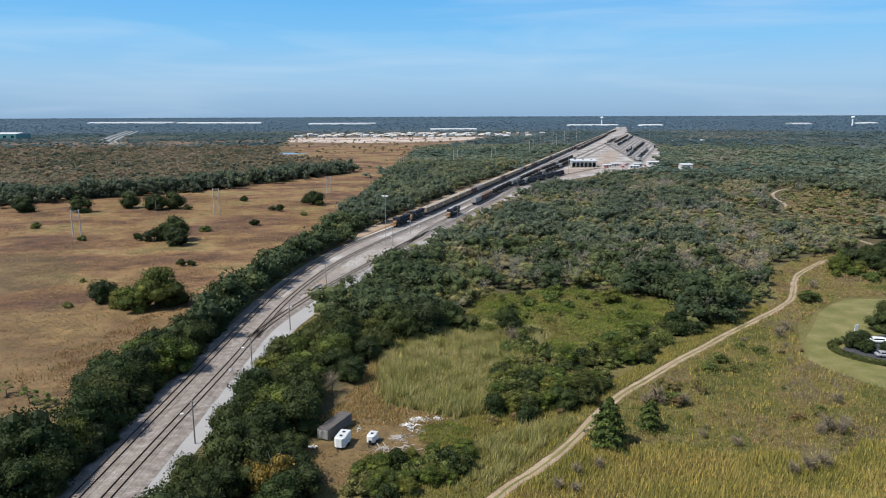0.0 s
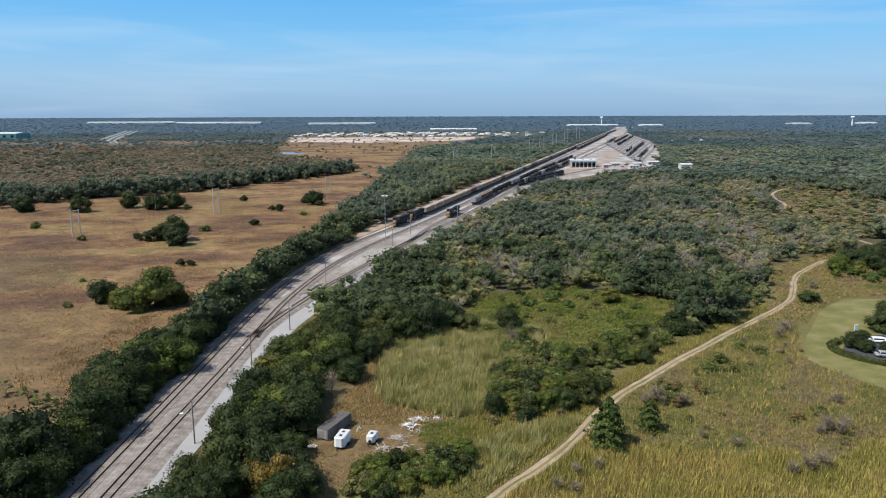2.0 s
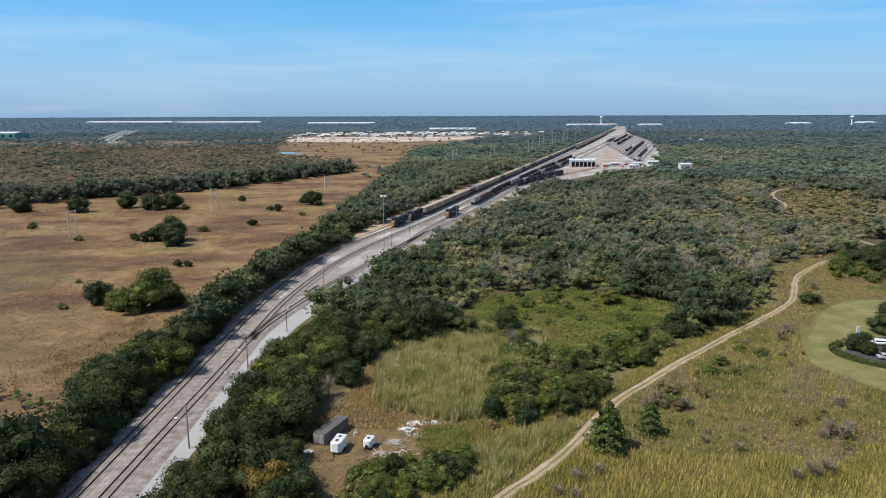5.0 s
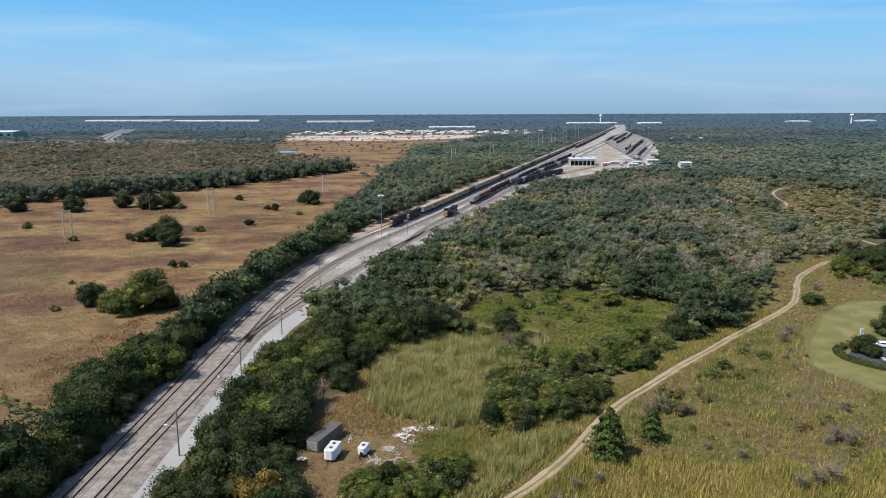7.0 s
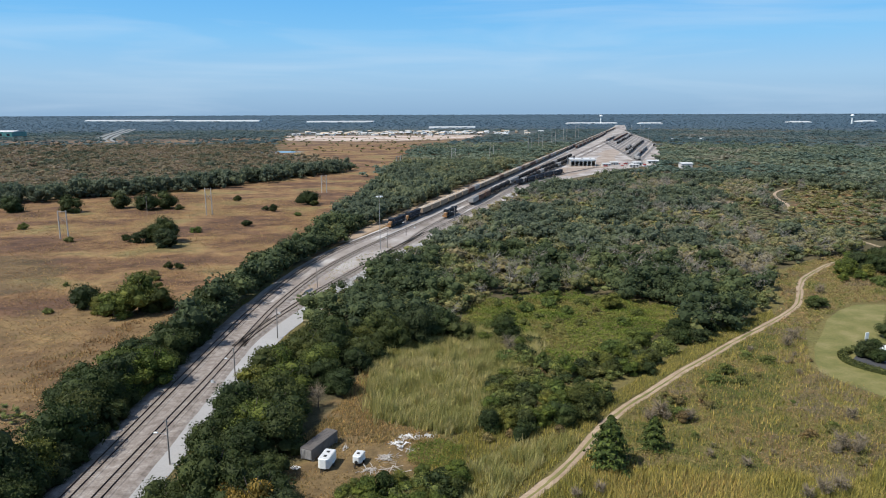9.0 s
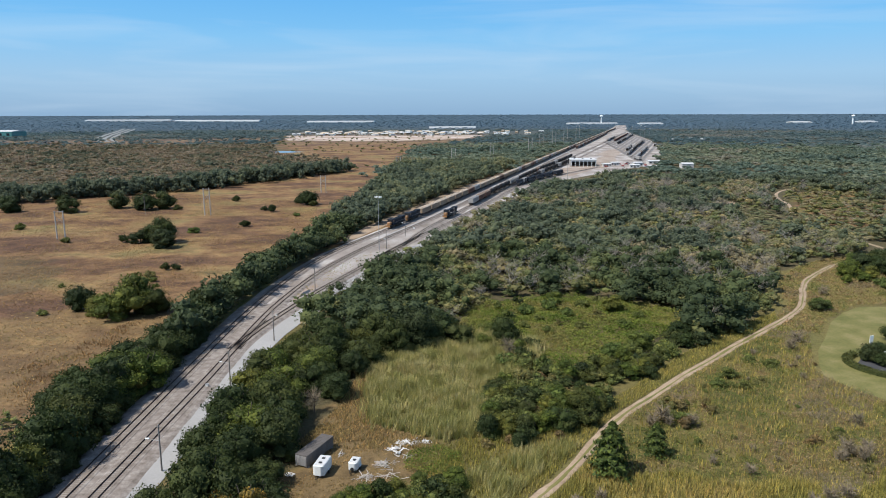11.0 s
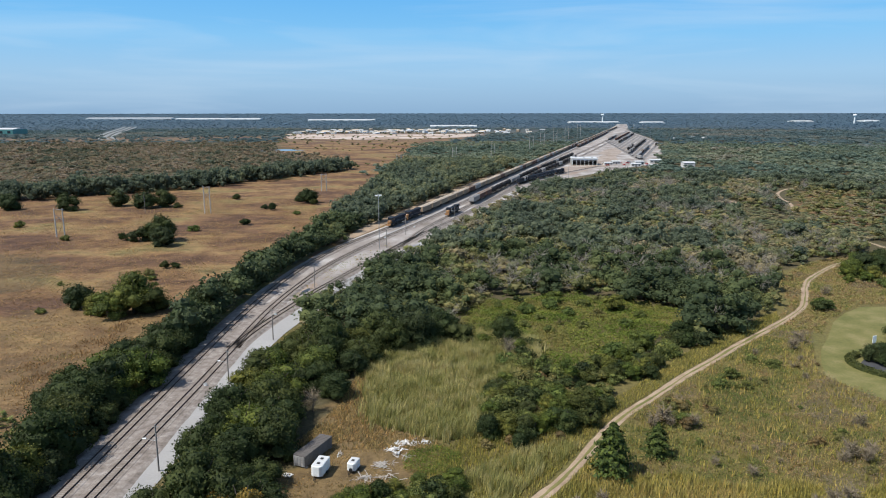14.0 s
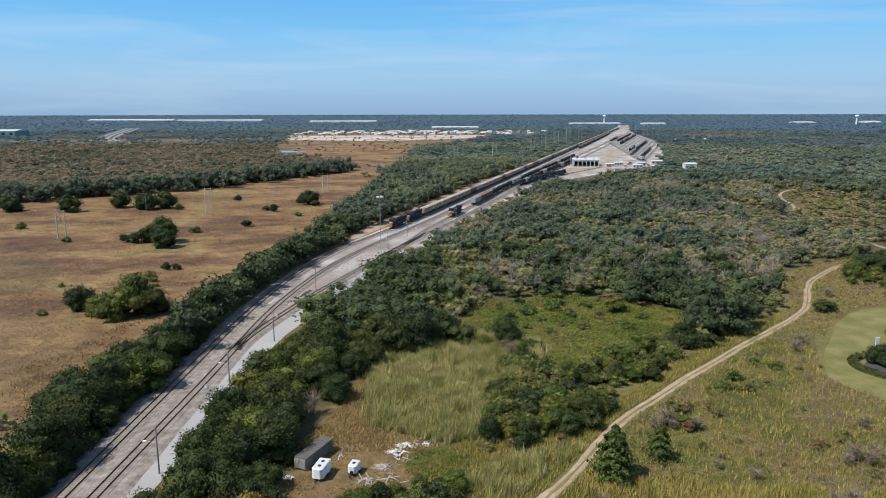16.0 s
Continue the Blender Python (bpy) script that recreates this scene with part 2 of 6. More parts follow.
def ground_material():
    m, nt, b = material("hazed_ground_cover", 0.95, 0, 0.2)
    at = nt.nodes.new("ShaderNodeAttribute")
    at.attribute_name = "cover"
    sep = nt.nodes.new("ShaderNodeSeparateColor")
    nt.links.new(at.outputs["Color"], sep.inputs[0])
    patches = noise_node(nt, 0.020, 8, 0.62, (1, 1.5, 1, 12))
    fine = noise_node(nt, 0.9, 8, 0.75)
    mid = noise_node(nt, 0.13, 8, 0.72)
    meadow = ramp(nt, patches, [(0.37, (0.098, 0.055, 0.035)), (0.45, (0.134, 0.077, 0.043)), (0.51, (0.188, 0.112, 0.056)), (0.57, (0.222, 0.147, 0.070)), (0.64, (0.170, 0.136, 0.060))])
    bands = noise_node(nt, 0.05, 9, 0.75, (0.7, 2.0, 1, 4), 0.6)
    meadow = mix(nt, 1.0, meadow, ramp(nt, bands, [(0.34, (0.80, 0.77, 0.75)), (0.48, (0.98, 0.97, 0.96)), (0.58, (1.09, 1.09, 1.05)), (0.68, (0.95, 1.02, 0.90))]), "MULTIPLY")
    meadow = mix(nt, 1.0, meadow, ramp(nt, mid, [(0.36, (0.58, 0.56, 0.54)), (0.5, (0.97, 0.97, 0.97)), (0.64, (1.3, 1.28, 1.2))]), "MULTIPLY")
    grass = ramp(nt, patches, [(0.32, (0.10, 0.085, 0.035)), (0.5, (0.15, 0.125, 0.045)), (0.66, (0.125, 0.12, 0.04))])
    floor = ramp(nt, patches, [(0.3, (0.055, 0.050, 0.026)), (0.7, (0.115, 0.095, 0.05))])
    litter = ramp(nt, mid, [(0.35, (0.112, 0.077, 0.038)), (0.6, (0.20, 0.138, 0.064))])
    c = mix(nt, sep.outputs[0], grass, meadow)
    c = mix(nt, sep.outputs[1], c, floor)
    c = mix(nt, sep.outputs[2], c, litter)
    speck = ramp(nt, fine, [(0.3, (0.45, 0.45, 0.42)), (0.55, (1, 1, 1)), (0.8, (1.35, 1.3, 1.25))])
    # distance haze painted as blue-grey where the cover's alpha falls
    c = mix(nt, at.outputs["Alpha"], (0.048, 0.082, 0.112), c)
    nt.links.new(mix(nt, 0.8, c, mix(nt, 1.0, c, speck, "MULTIPLY")), b.inputs["Base Color"])
    bump(nt, b, fine, 0.9, 0.5)
    return m


M_GROUND = ground_material()

# ---------------------------------------------------------------- building helpers
rng = np.random.default_rng(7)


def terrain(x, y):
    s = np.clip((np.hypot(x, y) - 2250.0) / 2650.0, 0, 1)
    return 40.0 * s * s * (3 - 2 * s)


def np_mesh(name, verts, faces, mat, tone=None, smooth=False):
    """A mesh from arrays of vertices and of faces with one number of corners."""
    me = bpy.data.meshes.new(name)
    verts, faces = np.asarray(verts, np.float32), np.asarray(faces, np.int32)
    k = faces.shape[1]
    me.vertices.add(len(verts))
    me.vertices.foreach_set("co", verts.ravel())
    me.loops.add(faces.size)
    me.loops.foreach_set("vertex_index", faces.ravel())
    me.polygons.add(len(faces))
    me.polygons.foreach_set("loop_start", np.arange(len(faces), dtype=np.int32) * k)
    me.update(calc_edges=True)
    if tone is not None:
        me.attributes.new("tone", "FLOAT", "FACE").data.foreach_set("value", np.asarray(tone, np.float32))
    me.polygons.foreach_set("use_smooth", np.full(len(faces), smooth))
    if mat:
        me.materials.append(mat)
    return me


def part(name, bm, mat, parent=None, label=""):
    """One mesh object from a bmesh, under a thing or a part."""
    me = bpy.data.meshes.new(name)
    bm.to_mesh(me)
    bm.free()
    me.materials.append(mat)
    ob = new(name, me)
    ob.parent = parent
    if label:
        ob["label"] = label
    return ob


def mesh_part(name, me, parent=None, label=""):
    ob = new(name, me)
    ob.parent = parent
    if label:
        ob["label"] = label
    return ob


def box(bm, x0, x1, y0, y1, z0, z1, bevel=0.0):
    r = bmesh.ops.create_cube(bm, size=1)
    bmesh.ops.transform(bm, matrix=Matrix.Translation(((x0 + x1) / 2, (y0 + y1) / 2, (z0 + z1) / 2)) @ Matrix.Diagonal((x1 - x0, y1 - y0, z1 - z0, 1)), verts=r["verts"])
    if bevel:
        edges = list({e for v in r["verts"] for e in v.link_edges})
        bmesh.ops.bevel(bm, geom=edges, offset=bevel, segments=1, affect="EDGES")
    return bm


def tube(bm, a, b, r0, r1=None, n=8):
    a, b = Vector(a), Vector(b)
    d = b - a
    r = bmesh.ops.create_cone(bm, cap_ends=True, segments=n, radius1=r0, radius2=r0 if r1 is None else r1, depth=d.length)
    bmesh.ops.transform(bm, matrix=Matrix.Translation((a + b) / 2) @ d.to_track_quat("Z", "Y").to_matrix().to_4x4(), verts=r["verts"])
    return bm


def spline(pts, step=4.0):
    """A smooth curve through a few plan points, at even steps."""
    p = np.array(pts, float)
    q = np.vstack([2 * p[0] - p[1], p, 2 * p[-1] - p[-2]])
    out = []
    for i in range(1, len(q) - 2):
        n = max(2, int(np.linalg.norm(q[i + 1] - q[i]) / step))
        t = np.linspace(0, 1, n, endpoint=False)[:, None]
        out.append(0.5 * (2 * q[i] + (q[i + 1] - q[i - 1]) * t + (2 * q[i - 1] - 5 * q[i] + 4 * q[i + 1] - q[i + 2]) * t ** 2
                          + (3 * q[i] - q[i - 1] - 3 * q[i + 1] + q[i + 2]) * t ** 3))
    return np.vstack(out + [p[-1:]])


def sides(line):
    d = np.gradient(line, axis=0)
    d /= np.linalg.norm(d, axis=1)[:, None]
    return np.stack([d[:, 1], -d[:, 0]], 1)  # to the right


def ribbon(name, line, section, mat, wobble=0.0, seed=1):
    """A strip along a plan line; section: (offset to the right, height) from left to right."""
    r = np.random.default_rng(seed)
    n = sides(line)
    k = len(section)
    V = np.zeros((len(line), k, 3))
    for j, (o, z) in enumerate(section):
        off = np.full(len(line), float(o))
        if wobble and j in (0, k - 1):
            off += np.convolve(r.normal(0, wobble, len(line) + 4), np.ones(5) / 2.2, "valid")
        V[:, j, :2] = line + n * off[:, None]
        V[:, j, 2] = z + terrain(line[:, 0], line[:, 1])
    i = np.arange(len(line) - 1)[:, None] * k + np.arange(k - 1)[None]
    F = np.stack([i, i + 1, i + k + 1, i + k], -1).reshape(-1, 4)
    return np_mesh(name, V.reshape(-1, 3), F, mat)


def inside(poly, x, y):
    poly = np.asarray(poly, float)
    hit = np.zeros(np.shape(x), bool)
    for (x0, y0), (x1, y1) in zip(poly, np.roll(poly, -1, 0)):
        c = (y0 > y) != (y1 > y)
        hit ^= c & (x < (x1 - x0) * (y - y0) / ((y1 - y0) if y1 != y0 else 1e-9) + x0)
    return hit


def distance_to(line, x, y):
    """How far points lie from a polyline."""
    best = np.full(np.shape(x), 1e9)
    for (ax, ay), (bx, by) in zip(line[:-1], line[1:]):
        dx, dy = bx - ax, by - ay
        t = np.clip(((x - ax) * dx + (y - ay) * dy) / (dx * dx + dy * dy + 1e-9), 0, 1)
        best = np.minimum(best, np.hypot(x - ax - t * dx, y - ay - t * dy))
    return best


# ---------------------------------------------------------------- plan
MAIN = [(-57.4, 30), (-56.7, 100), (-56.5, 150), (-56.1, 195), (-54.3, 230), (-50.6, 262), (-45.0, 291), (-36.6, 319), (-26.6, 347), (-10.0, 397), (20.3, 497), (171.8, 997), (323.3, 1497), (480, 2014), (718, 2780)]
SECOND = [(-52.4, 30), (-51.8, 100), (-50.5, 150), (-50.2, 180), (-49.6, 205), (-47.4, 230), (-43.6, 256), (-37.9, 281), (-30.5, 307), (-21.6, 334), (-4.6, 384), (26.0, 485), (177.0, 983), (328.0, 1482), (484, 2000), (722, 2770)]
LEAD = [(-50.3, 172), (-49.2, 182), (-47.3, 193), (-43.9, 209), (-40.3, 225), (-31.4, 256), (-20.8, 292), (-14.0, 316), (-6.4, 350), (2.6, 381), (11.0, 408), (20.3, 440), (53.5, 550), (91, 668), (147, 835), (310, 1330), (470, 1830)]
SIDING = [(-23.5, 283), (-17.5, 303), (-8.5, 331), (3.5, 365), (24.0, 428), (62, 550), (98, 665), (158, 835), (322, 1330)]
SPUR = [(40, 500), (62, 556), (84, 600), (108, 645), (136, 690), (168, 740)]
YARD_ROAD = [(-48.2, 20), (-47.4, 60), (-46.9, 100), (-46.2, 122), (-45.8, 150), (-44.6, 172), (-41.6, 192), (-36.5, 216), (-28.5, 246), (-14, 290), (-4, 318)]
DIRT_ROAD = [(-6, 78), (9.5, 97.6), (15.8, 104.4), (21.8, 112.0), (28.6, 122.4), (36.8, 134.2), (46.2, 144.1), (56.3, 155.0), (66.9, 165.4), (79.2, 177.7), (89.4, 187.2), (102.8, 200.4), (110.4, 209.4), (116.4, 219.6), (122.6, 231.5), (131.2, 244.4), (143.8, 257.9), (154.3, 267.6), (170, 277), (183, 284), (190.5, 294), (193, 304), (192, 318)]
L_MAIN, L_SECOND, L_LEAD, L_SIDING, L_SPUR = [spline(p) for p in (MAIN, SECOND, LEAD, SIDING, SPUR)]
L_ROAD, L_DIRT = spline(YARD_ROAD), spline(DIRT_ROAD, 1.5)
L_DIRT2 = spline([(206, 405), (222, 440), (231.8, 474.9), (246, 505), (266.3, 528.9), (290, 535), (330, 520)], 4)

HEDGE = [(-62.6, 60), (-60.8, 200), (-57.6, 250), (-50.6, 300), (-39, 345), (-22.5, 400), (17, 545), (236, 1250), (330, 1650), (90, 1500), (-45, 1080), (-48, 740), (-49, 570), (-51.5, 470), (-57, 390), (-58, 320), (-62.5, 285), (-65.5, 245), (-66, 210), (-68, 190), (-69, 178), (-67, 166), (-68.5, 154), (-73, 145), (-74, 136), (-71, 124), (-76, 110), (-86, 92), (-84, 60)]
RIGHT_WOOD = [(-41.2, 60), (-40.5, 150), (-36, 180), (-34, 200), (-28, 232), (-22, 262), (-7, 298), (10, 350), (32.5, 420), (64, 515), (103, 600), (175, 672), (256, 790), (300, 800), (420, 1150), (520, 1250), (1000, 1250), (1000, 300), (300, 330), (205, 304), (168, 284), (148, 273), (127, 256), (114, 238), (107, 221), (98, 206), (86, 193), (68, 178), (55, 163), (40, 146), (25, 135), (16, 133), (12, 142), (12, 158), (-1, 168), (-13, 156), (-18, 138), (-24, 116), (-24, 92), (-15, 60)]
CLEARING = [(-24, 88), (-29, 106), (-26, 121), (-19.5, 137), (-14.5, 163), (2.3, 175), (14, 172), (16, 150), (9, 138), (4, 124), (-2, 112), (-12, 97)]
REEDS = [(-12, 131), (-14.5, 146), (-15, 163), (-8, 171), (2, 177), (14, 179), (25, 177), (25, 163), (16, 150), (12, 140), (9, 132), (7, 125), (2, 124), (-4, 127)]
HERBS = [(4, 178), (8, 200), (12, 214), (41, 223), (60, 216), (74, 205), (68, 186), (50, 176), (38, 164), (30, 158), (26, 165), (24, 174), (16, 176)]
BUSHES = [(8.5, 119.5), (10.5, 138), (13, 149), (19, 151), (27, 156), (31, 149), (35, 139), (33, 132.5), (27, 125), (18, 122.5)]
BUSH_ROW = [(38, 164), (47, 167), (53, 162), (48, 154.5), (42, 149), (36.5, 153)]
GAP_BUSH = [(60, 184), (75, 188), (72.5, 177), (60, 169.5)]
FOOT_BUSHES = [(-15, 101), (-10, 106), (-6, 107), (-0.5, 110), (4.5, 110), (5, 103), (-0.5, 99), (-7.5, 96), (-13, 94.5)]
LAWN = [(90.3, 162), (95, 171), (102, 180.5), (111, 194), (119.5, 203), (128, 209), (150, 209), (200, 200), (200, 120), (94.5, 137), (89.4, 147), (87, 154)]
LAWN_EDGE = [(119, 203), (111, 194), (102, 180.5), (95, 171), (90.3, 162), (87, 154), (89.4, 147), (94.5, 137)]
PARKING = [(99, 161.5), (99.2, 157), (104, 151.8), (118, 147), (150, 140), (150, 175), (119, 174), (107, 170.5)]
YARD = [(-61, 185), (-58.5, 230), (-54.5, 262), (-49, 291), (-40.5, 319), (-30, 350), (97, 762), (470, 2020), (700, 2790), (738, 2790), (590, 2200), (548, 2030), (514, 1878), (470, 1620), (437, 1455), (390, 1250), (348, 1105), (305, 963), (268, 850), (250, 800), (234, 770), (188, 716), (110, 608), (80, 540), (31.5, 420), (8.5, 350), (-8, 296), (-20, 262), (-28, 232), (-36, 202), (-44, 180)]
RUSSET_HOLLOW = [(-202, 282), (-182, 290), (-162, 284), (-141, 262), (-132, 234), (-140, 226), (-151, 209)]
SCRUB = [(-900, 480), (-330, 452), (-250, 500), (-168, 585), (-110, 690), (-130, 860), (-240, 1000), (-300, 1250), (-620, 1250), (-1100, 1200)]
KNOLL = [(203, 396), (228, 455), (258, 508), (286, 506), (300, 490), (276, 470), (256, 436), (236, 400), (222, 384)]
BROWN = [(197, 351), (213, 402), (245, 442), (272, 458), (300, 450), (285, 415), (258, 395), (246, 366), (216, 350)]
RUSSET_GAP = [(153, 331), (161, 353), (174, 356), (166, 340), (160, 330)]
OPEN_LAND = [(-90, 700), (-45, 760), (-48, 1080), (60, 1500), (140, 1850), (-60, 1950), (-420, 1900), (-330, 1420), (-300, 1250), (-225, 1050), (-130, 880), (-112, 760)]
FAR_OPEN = [(-1000, 1330), (-500, 1330), (-330, 1500), (-420, 1640), (-700, 1560), (-1100, 1500)]


# ---------------------------------------------------------------- ground
def make_ground():
    ax = np.concatenate([-np.geomspace(5000, 160, 30), np.linspace(-150, 160, 104), np.linspace(168, 400, 30), np.geomspace(430, 5000, 22)])
    ay = np.concatenate([-np.geomspace(5000, 30, 14), np.linspace(-20, 340, 121), np.linspace(347, 560, 32), np.geomspace(575, 5000, 60)])
    X, Y = np.meshgrid(ax, ay)
    Z = terrain(X, Y) - 0.0
    V = np.stack([X, Y, Z], -1).reshape(-1, 3)
    nx = len(ax)
    i = (np.arange(len(ay) - 1)[:, None] * nx + np.arange(nx - 1)[None]).ravel()
    me = np_mesh("ground", V, np.stack([i, i + 1, i + nx + 1, i + nx], 1), M_GROUND)
    x, y = V[:, 0], V[:, 1]
    jx, jy = x + rng.normal(0, 1.0, len(x)), y + rng.normal(0, 1.0, len(x))
    cover = np.zeros((len(x), 4), np.float32)
    # alpha falls from 1 to 0 with distance and drives the painted haze
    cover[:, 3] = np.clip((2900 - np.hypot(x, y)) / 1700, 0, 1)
    left = jx < np.interp(jy, L_MAIN[:, 1], L_MAIN[:, 0]) - 3
    left &= ~(inside([(-57, 40), (-57, 250), (-50, 300), (-72, 300), (-72, 160), (-86, 40)], jx, jy))
    cover[:, 0] = left | inside(BROWN, jx, jy) | inside(RUSSET_GAP, jx, jy) | (inside(KNOLL, jx, jy) & (rng.random(len(x)) < .5))
    woods = inside(HEDGE, jx + 2, jy) | (inside(RIGHT_WOOD, jx, jy) & ~inside(HERBS, jx, jy)) | ((y > 520) & ~left) | ((np.hypot(x, y) > 1100))
    woods |= inside(SCRUB, jx, jy)
    woods &= ~inside(KNOLL, jx, jy) & ~inside(BROWN, jx, jy) & ~inside(RUSSET_GAP, jx, jy) & ~inside(OPEN_LAND, jx, jy) & ~inside(FAR_OPEN, jx, jy) & ~((jx > 6) & (jy < 174) & (jx < 75))
    cover[:, 1] = woods
    cover[:, 2] = inside([(-26, 96), (-26, 112), (-20, 126), (-20, 138), (-17, 158), (-9, 165), (-11, 150), (-8, 128), (0, 126), (-2, 112), (-10, 100)], jx, jy)
    near_meadow = inside([(-60, 88), (-140, 88), (-165, 190), (-120, 204), (-95, 226), (-68, 214)], jx + 3 * rng.normal(0, 1, len(x)), jy) & left
    cover[:, 2] = np.maximum(cover[:, 2], near_meadow * rng.uniform(.35, .75, len(x)))
    cover[:, 1] = np.maximum(cover[:, 1], .5 * inside(RUSSET_HOLLOW, jx, jy))
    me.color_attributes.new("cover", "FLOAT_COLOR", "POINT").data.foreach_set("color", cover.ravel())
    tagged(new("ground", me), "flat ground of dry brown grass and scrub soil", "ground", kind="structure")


make_ground()


def flat_patch(name, poly, z, mat, label, category):
    bm = bmesh.new()
    f = bm.faces.new([bm.verts.new((x, y, z)) for x, y in poly])
    bmesh.ops.triangulate(bm, faces=[f])
    for cut in range(2100, 2900, 60):
        if max(y for _, y in poly) > cut:
            bmesh.ops.bisect_plane(bm, geom=bm.verts[:] + bm.edges[:] + bm.faces[:], plane_co=(0, cut, 0), plane_no=(0, 1, 0))
    for v in bm.verts:
        v.co.z += float(terrain(v.co.x, v.co.y)) + (0.25 if v.co.y > 2150 else 0)
    bm.normal_update()
    if sum(g.normal.z for g in bm.faces) < 0:
        bmesh.ops.reverse_faces(bm, faces=bm.faces[:])
    return tagged(part(name, bm, mat), label, category, kind="structure")


flat_patch("yard_gravel", YARD, 0.06, M_GRAVEL, "wide pale gravel bed of the rail yard", "gravel")
flat_patch("lawn", LAWN, 0.05, M_LAWN, "mown green lawn beside the car park", "lawn")
flat_patch("parking_lot", PARKING, 0.10, M_ASPHALT, "dark asphalt car park with painted bays", "parking lot")
tagged(mesh_part("access_road", ribbon("access_road", L_ROAD, [(-2.6, 0.10), (-2.4, 0.14), (0, 0.16), (2.8, 0.14), (3.0, 0.10)], M_ROAD, 0.12)), "pale grey access road beside the tracks", "road", kind="structure")
for nm, ln in (("dirt_road", L_DIRT), ("far_dirt_road", L_DIRT2)):
    tagged(mesh_part(nm, ribbon(nm, ln, [(-1.05, 0.03), (-0.75, 0.08), (0, 0.10), (0.75, 0.08), (1.05, 0.03)], M_DIRT, 0.12)), "sandy two-rut dirt road through grass", "dirt road", kind="structure")


tagged(mesh_part("grass_strip", ribbon("grass_strip", L_DIRT, [(-0.22, 0.10), (0, 0.13), (0.22, 0.10)], M_LAWN, 0.10, 4)), "worn grass strip between the ruts", "grass", kind="structure")
tagged(mesh_part("ballast_bed", ribbon("ballast_bed", L_MAIN[L_MAIN[:, 1] < 215], [(-4.3, 0.03), (-3.1, 0.34), (8.6, 0.34), (10.2, 0.05)], M_BALLAST, 0.25, 5)), "broad bed of grey-brown stone ballast", "ballast", kind="structure")


# ---------------------------------------------------------------- railway
def make_track(name, line, near, bed_mat=M_BALLAST):
    """Ballast bed, ties and two rails along a plan line; near: ties up to this distance."""
    bed = mesh_part(name, ribbon(name, line, [(-2.7, 0.07), (-1.75, 0.42), (1.75, 0.42), (2.7, 0.07)], bed_mat, 0.1))
    tagged(bed, "railway track on pale grey stone ballast", "railway track", kind="structure")
    for o in (-0.7525, 0.7525):
        mesh_part("rail", ribbon("rail", line, [(o - 0.075, 0.44), (o - 0.045, 0.62), (o + 0.045, 0.62), (o + 0.075, 0.44)], M_STEEL), bed)
    # ties
    fine = spline(line[line[:, 1] < near][::2], 0.55) if (line[:, 1] < near).sum() > 4 else None
    if fine is not None:
        n = sides(fine)
        t = np.stack([-n[:, 1], n[:, 0]], 1)
        cube = np.array([(a, b, c) for c in (0.36, 0.445) for b in (-0.12, 0.12) for a in (-1.3, 1.3)])
        V = np.zeros((len(fine), 8, 3))
        V[:, :, :2] = fine[:, None] + n[:, None] * cube[None, :, :1] + t[:, None] * cube[None, :, 1:2]
        V[:, :, 2] = cube[None, :, 2]
        f = np.array([(4, 5, 7, 6), (0, 1, 5, 4), (2, 6, 7, 3), (0, 4, 6, 2), (1, 3, 7, 5)])
        F = (np.arange(len(fine))[:, None, None] * 8 + f[None]).reshape(-1, 4)
        tagged(mesh_part("ties", np_mesh("ties", V.reshape(-1, 3), F, M_TIE), bed), kind="stuff")
    return bed


make_track("track_1", L_MAIN, 330)
make_track("track_2", L_SECOND, 330)
make_track("track_3", L_LEAD, 330)
make_track("track_4", L_SIDING, 330)
make_track("track_5", L_SPUR, 0)

# ---------------------------------------------------------------- plants
def leaves_on(r, centres, radii, count, size, spread=0.75, flat=0.75, low=-0.35):
    """Small leaf clumps (triangles) on the outside of overlapping lobes."""
    w = radii ** 2
    k = r.choice(len(centres), count, p=w / w.sum())
    d = r.normal(size=(count, 3))
    d[:, 2] = np.abs(d[:, 2]) * 0.9 + low * r.random(count)
    d /= np.linalg.norm(d, axis=1)[:, None]
    p = centres[k] + d * (radii[k] * (0.70 + 0.52 * r.random(count) ** 0.8))[:, None] * np.array([1, 1, flat])
    nrm = d + r.normal(0, spread, (count, 3))
    nrm /= np.linalg.norm(nrm, axis=1)[:, None]
    u = np.cross(nrm, r.normal(size=(count, 3)))
    u /= np.linalg.norm(u, axis=1)[:, None]
    v = np.cross(nrm, u)
    s = (size * (0.6 + 0.9 * r.random(count)))[:, None]
    V = np.stack([p + u * s, p - u * s * 0.6 + v * s * 0.7, p - u * s * 0.5 - v * s * 0.8], 1)
    return V.reshape(-1, 3), np.arange(count * 3).reshape(-1, 3)


ICO = None


def ico():
    global ICO
    if ICO is None:
        bm = bmesh.new()
        bmesh.ops.create_icosphere(bm, subdivisions=1, radius=1)
        V = np.array([v.co[:] for v in bm.verts])
        F = np.array([[v.index for v in f.verts] for f in bm.faces])
        bm.free()
        ICO = V, F
    return ICO


def lobes(r, n, width, height, base):
    """Centres and radii of a crown's lobes, in an uneven dome."""
    a = r.random(n) * 2 * np.pi
    u = np.sqrt(r.random(n))
    q = u * width * 0.36
    c = np.stack([np.cos(a) * q, np.sin(a) * q, base + (height - base) * (0.04 + 0.74 * np.sqrt(1 - 0.8 * u * u) * r.random(n) ** 0.7)], 1)
    rad = width * (0.14 + 0.12 * r.random(n))
    return c, rad


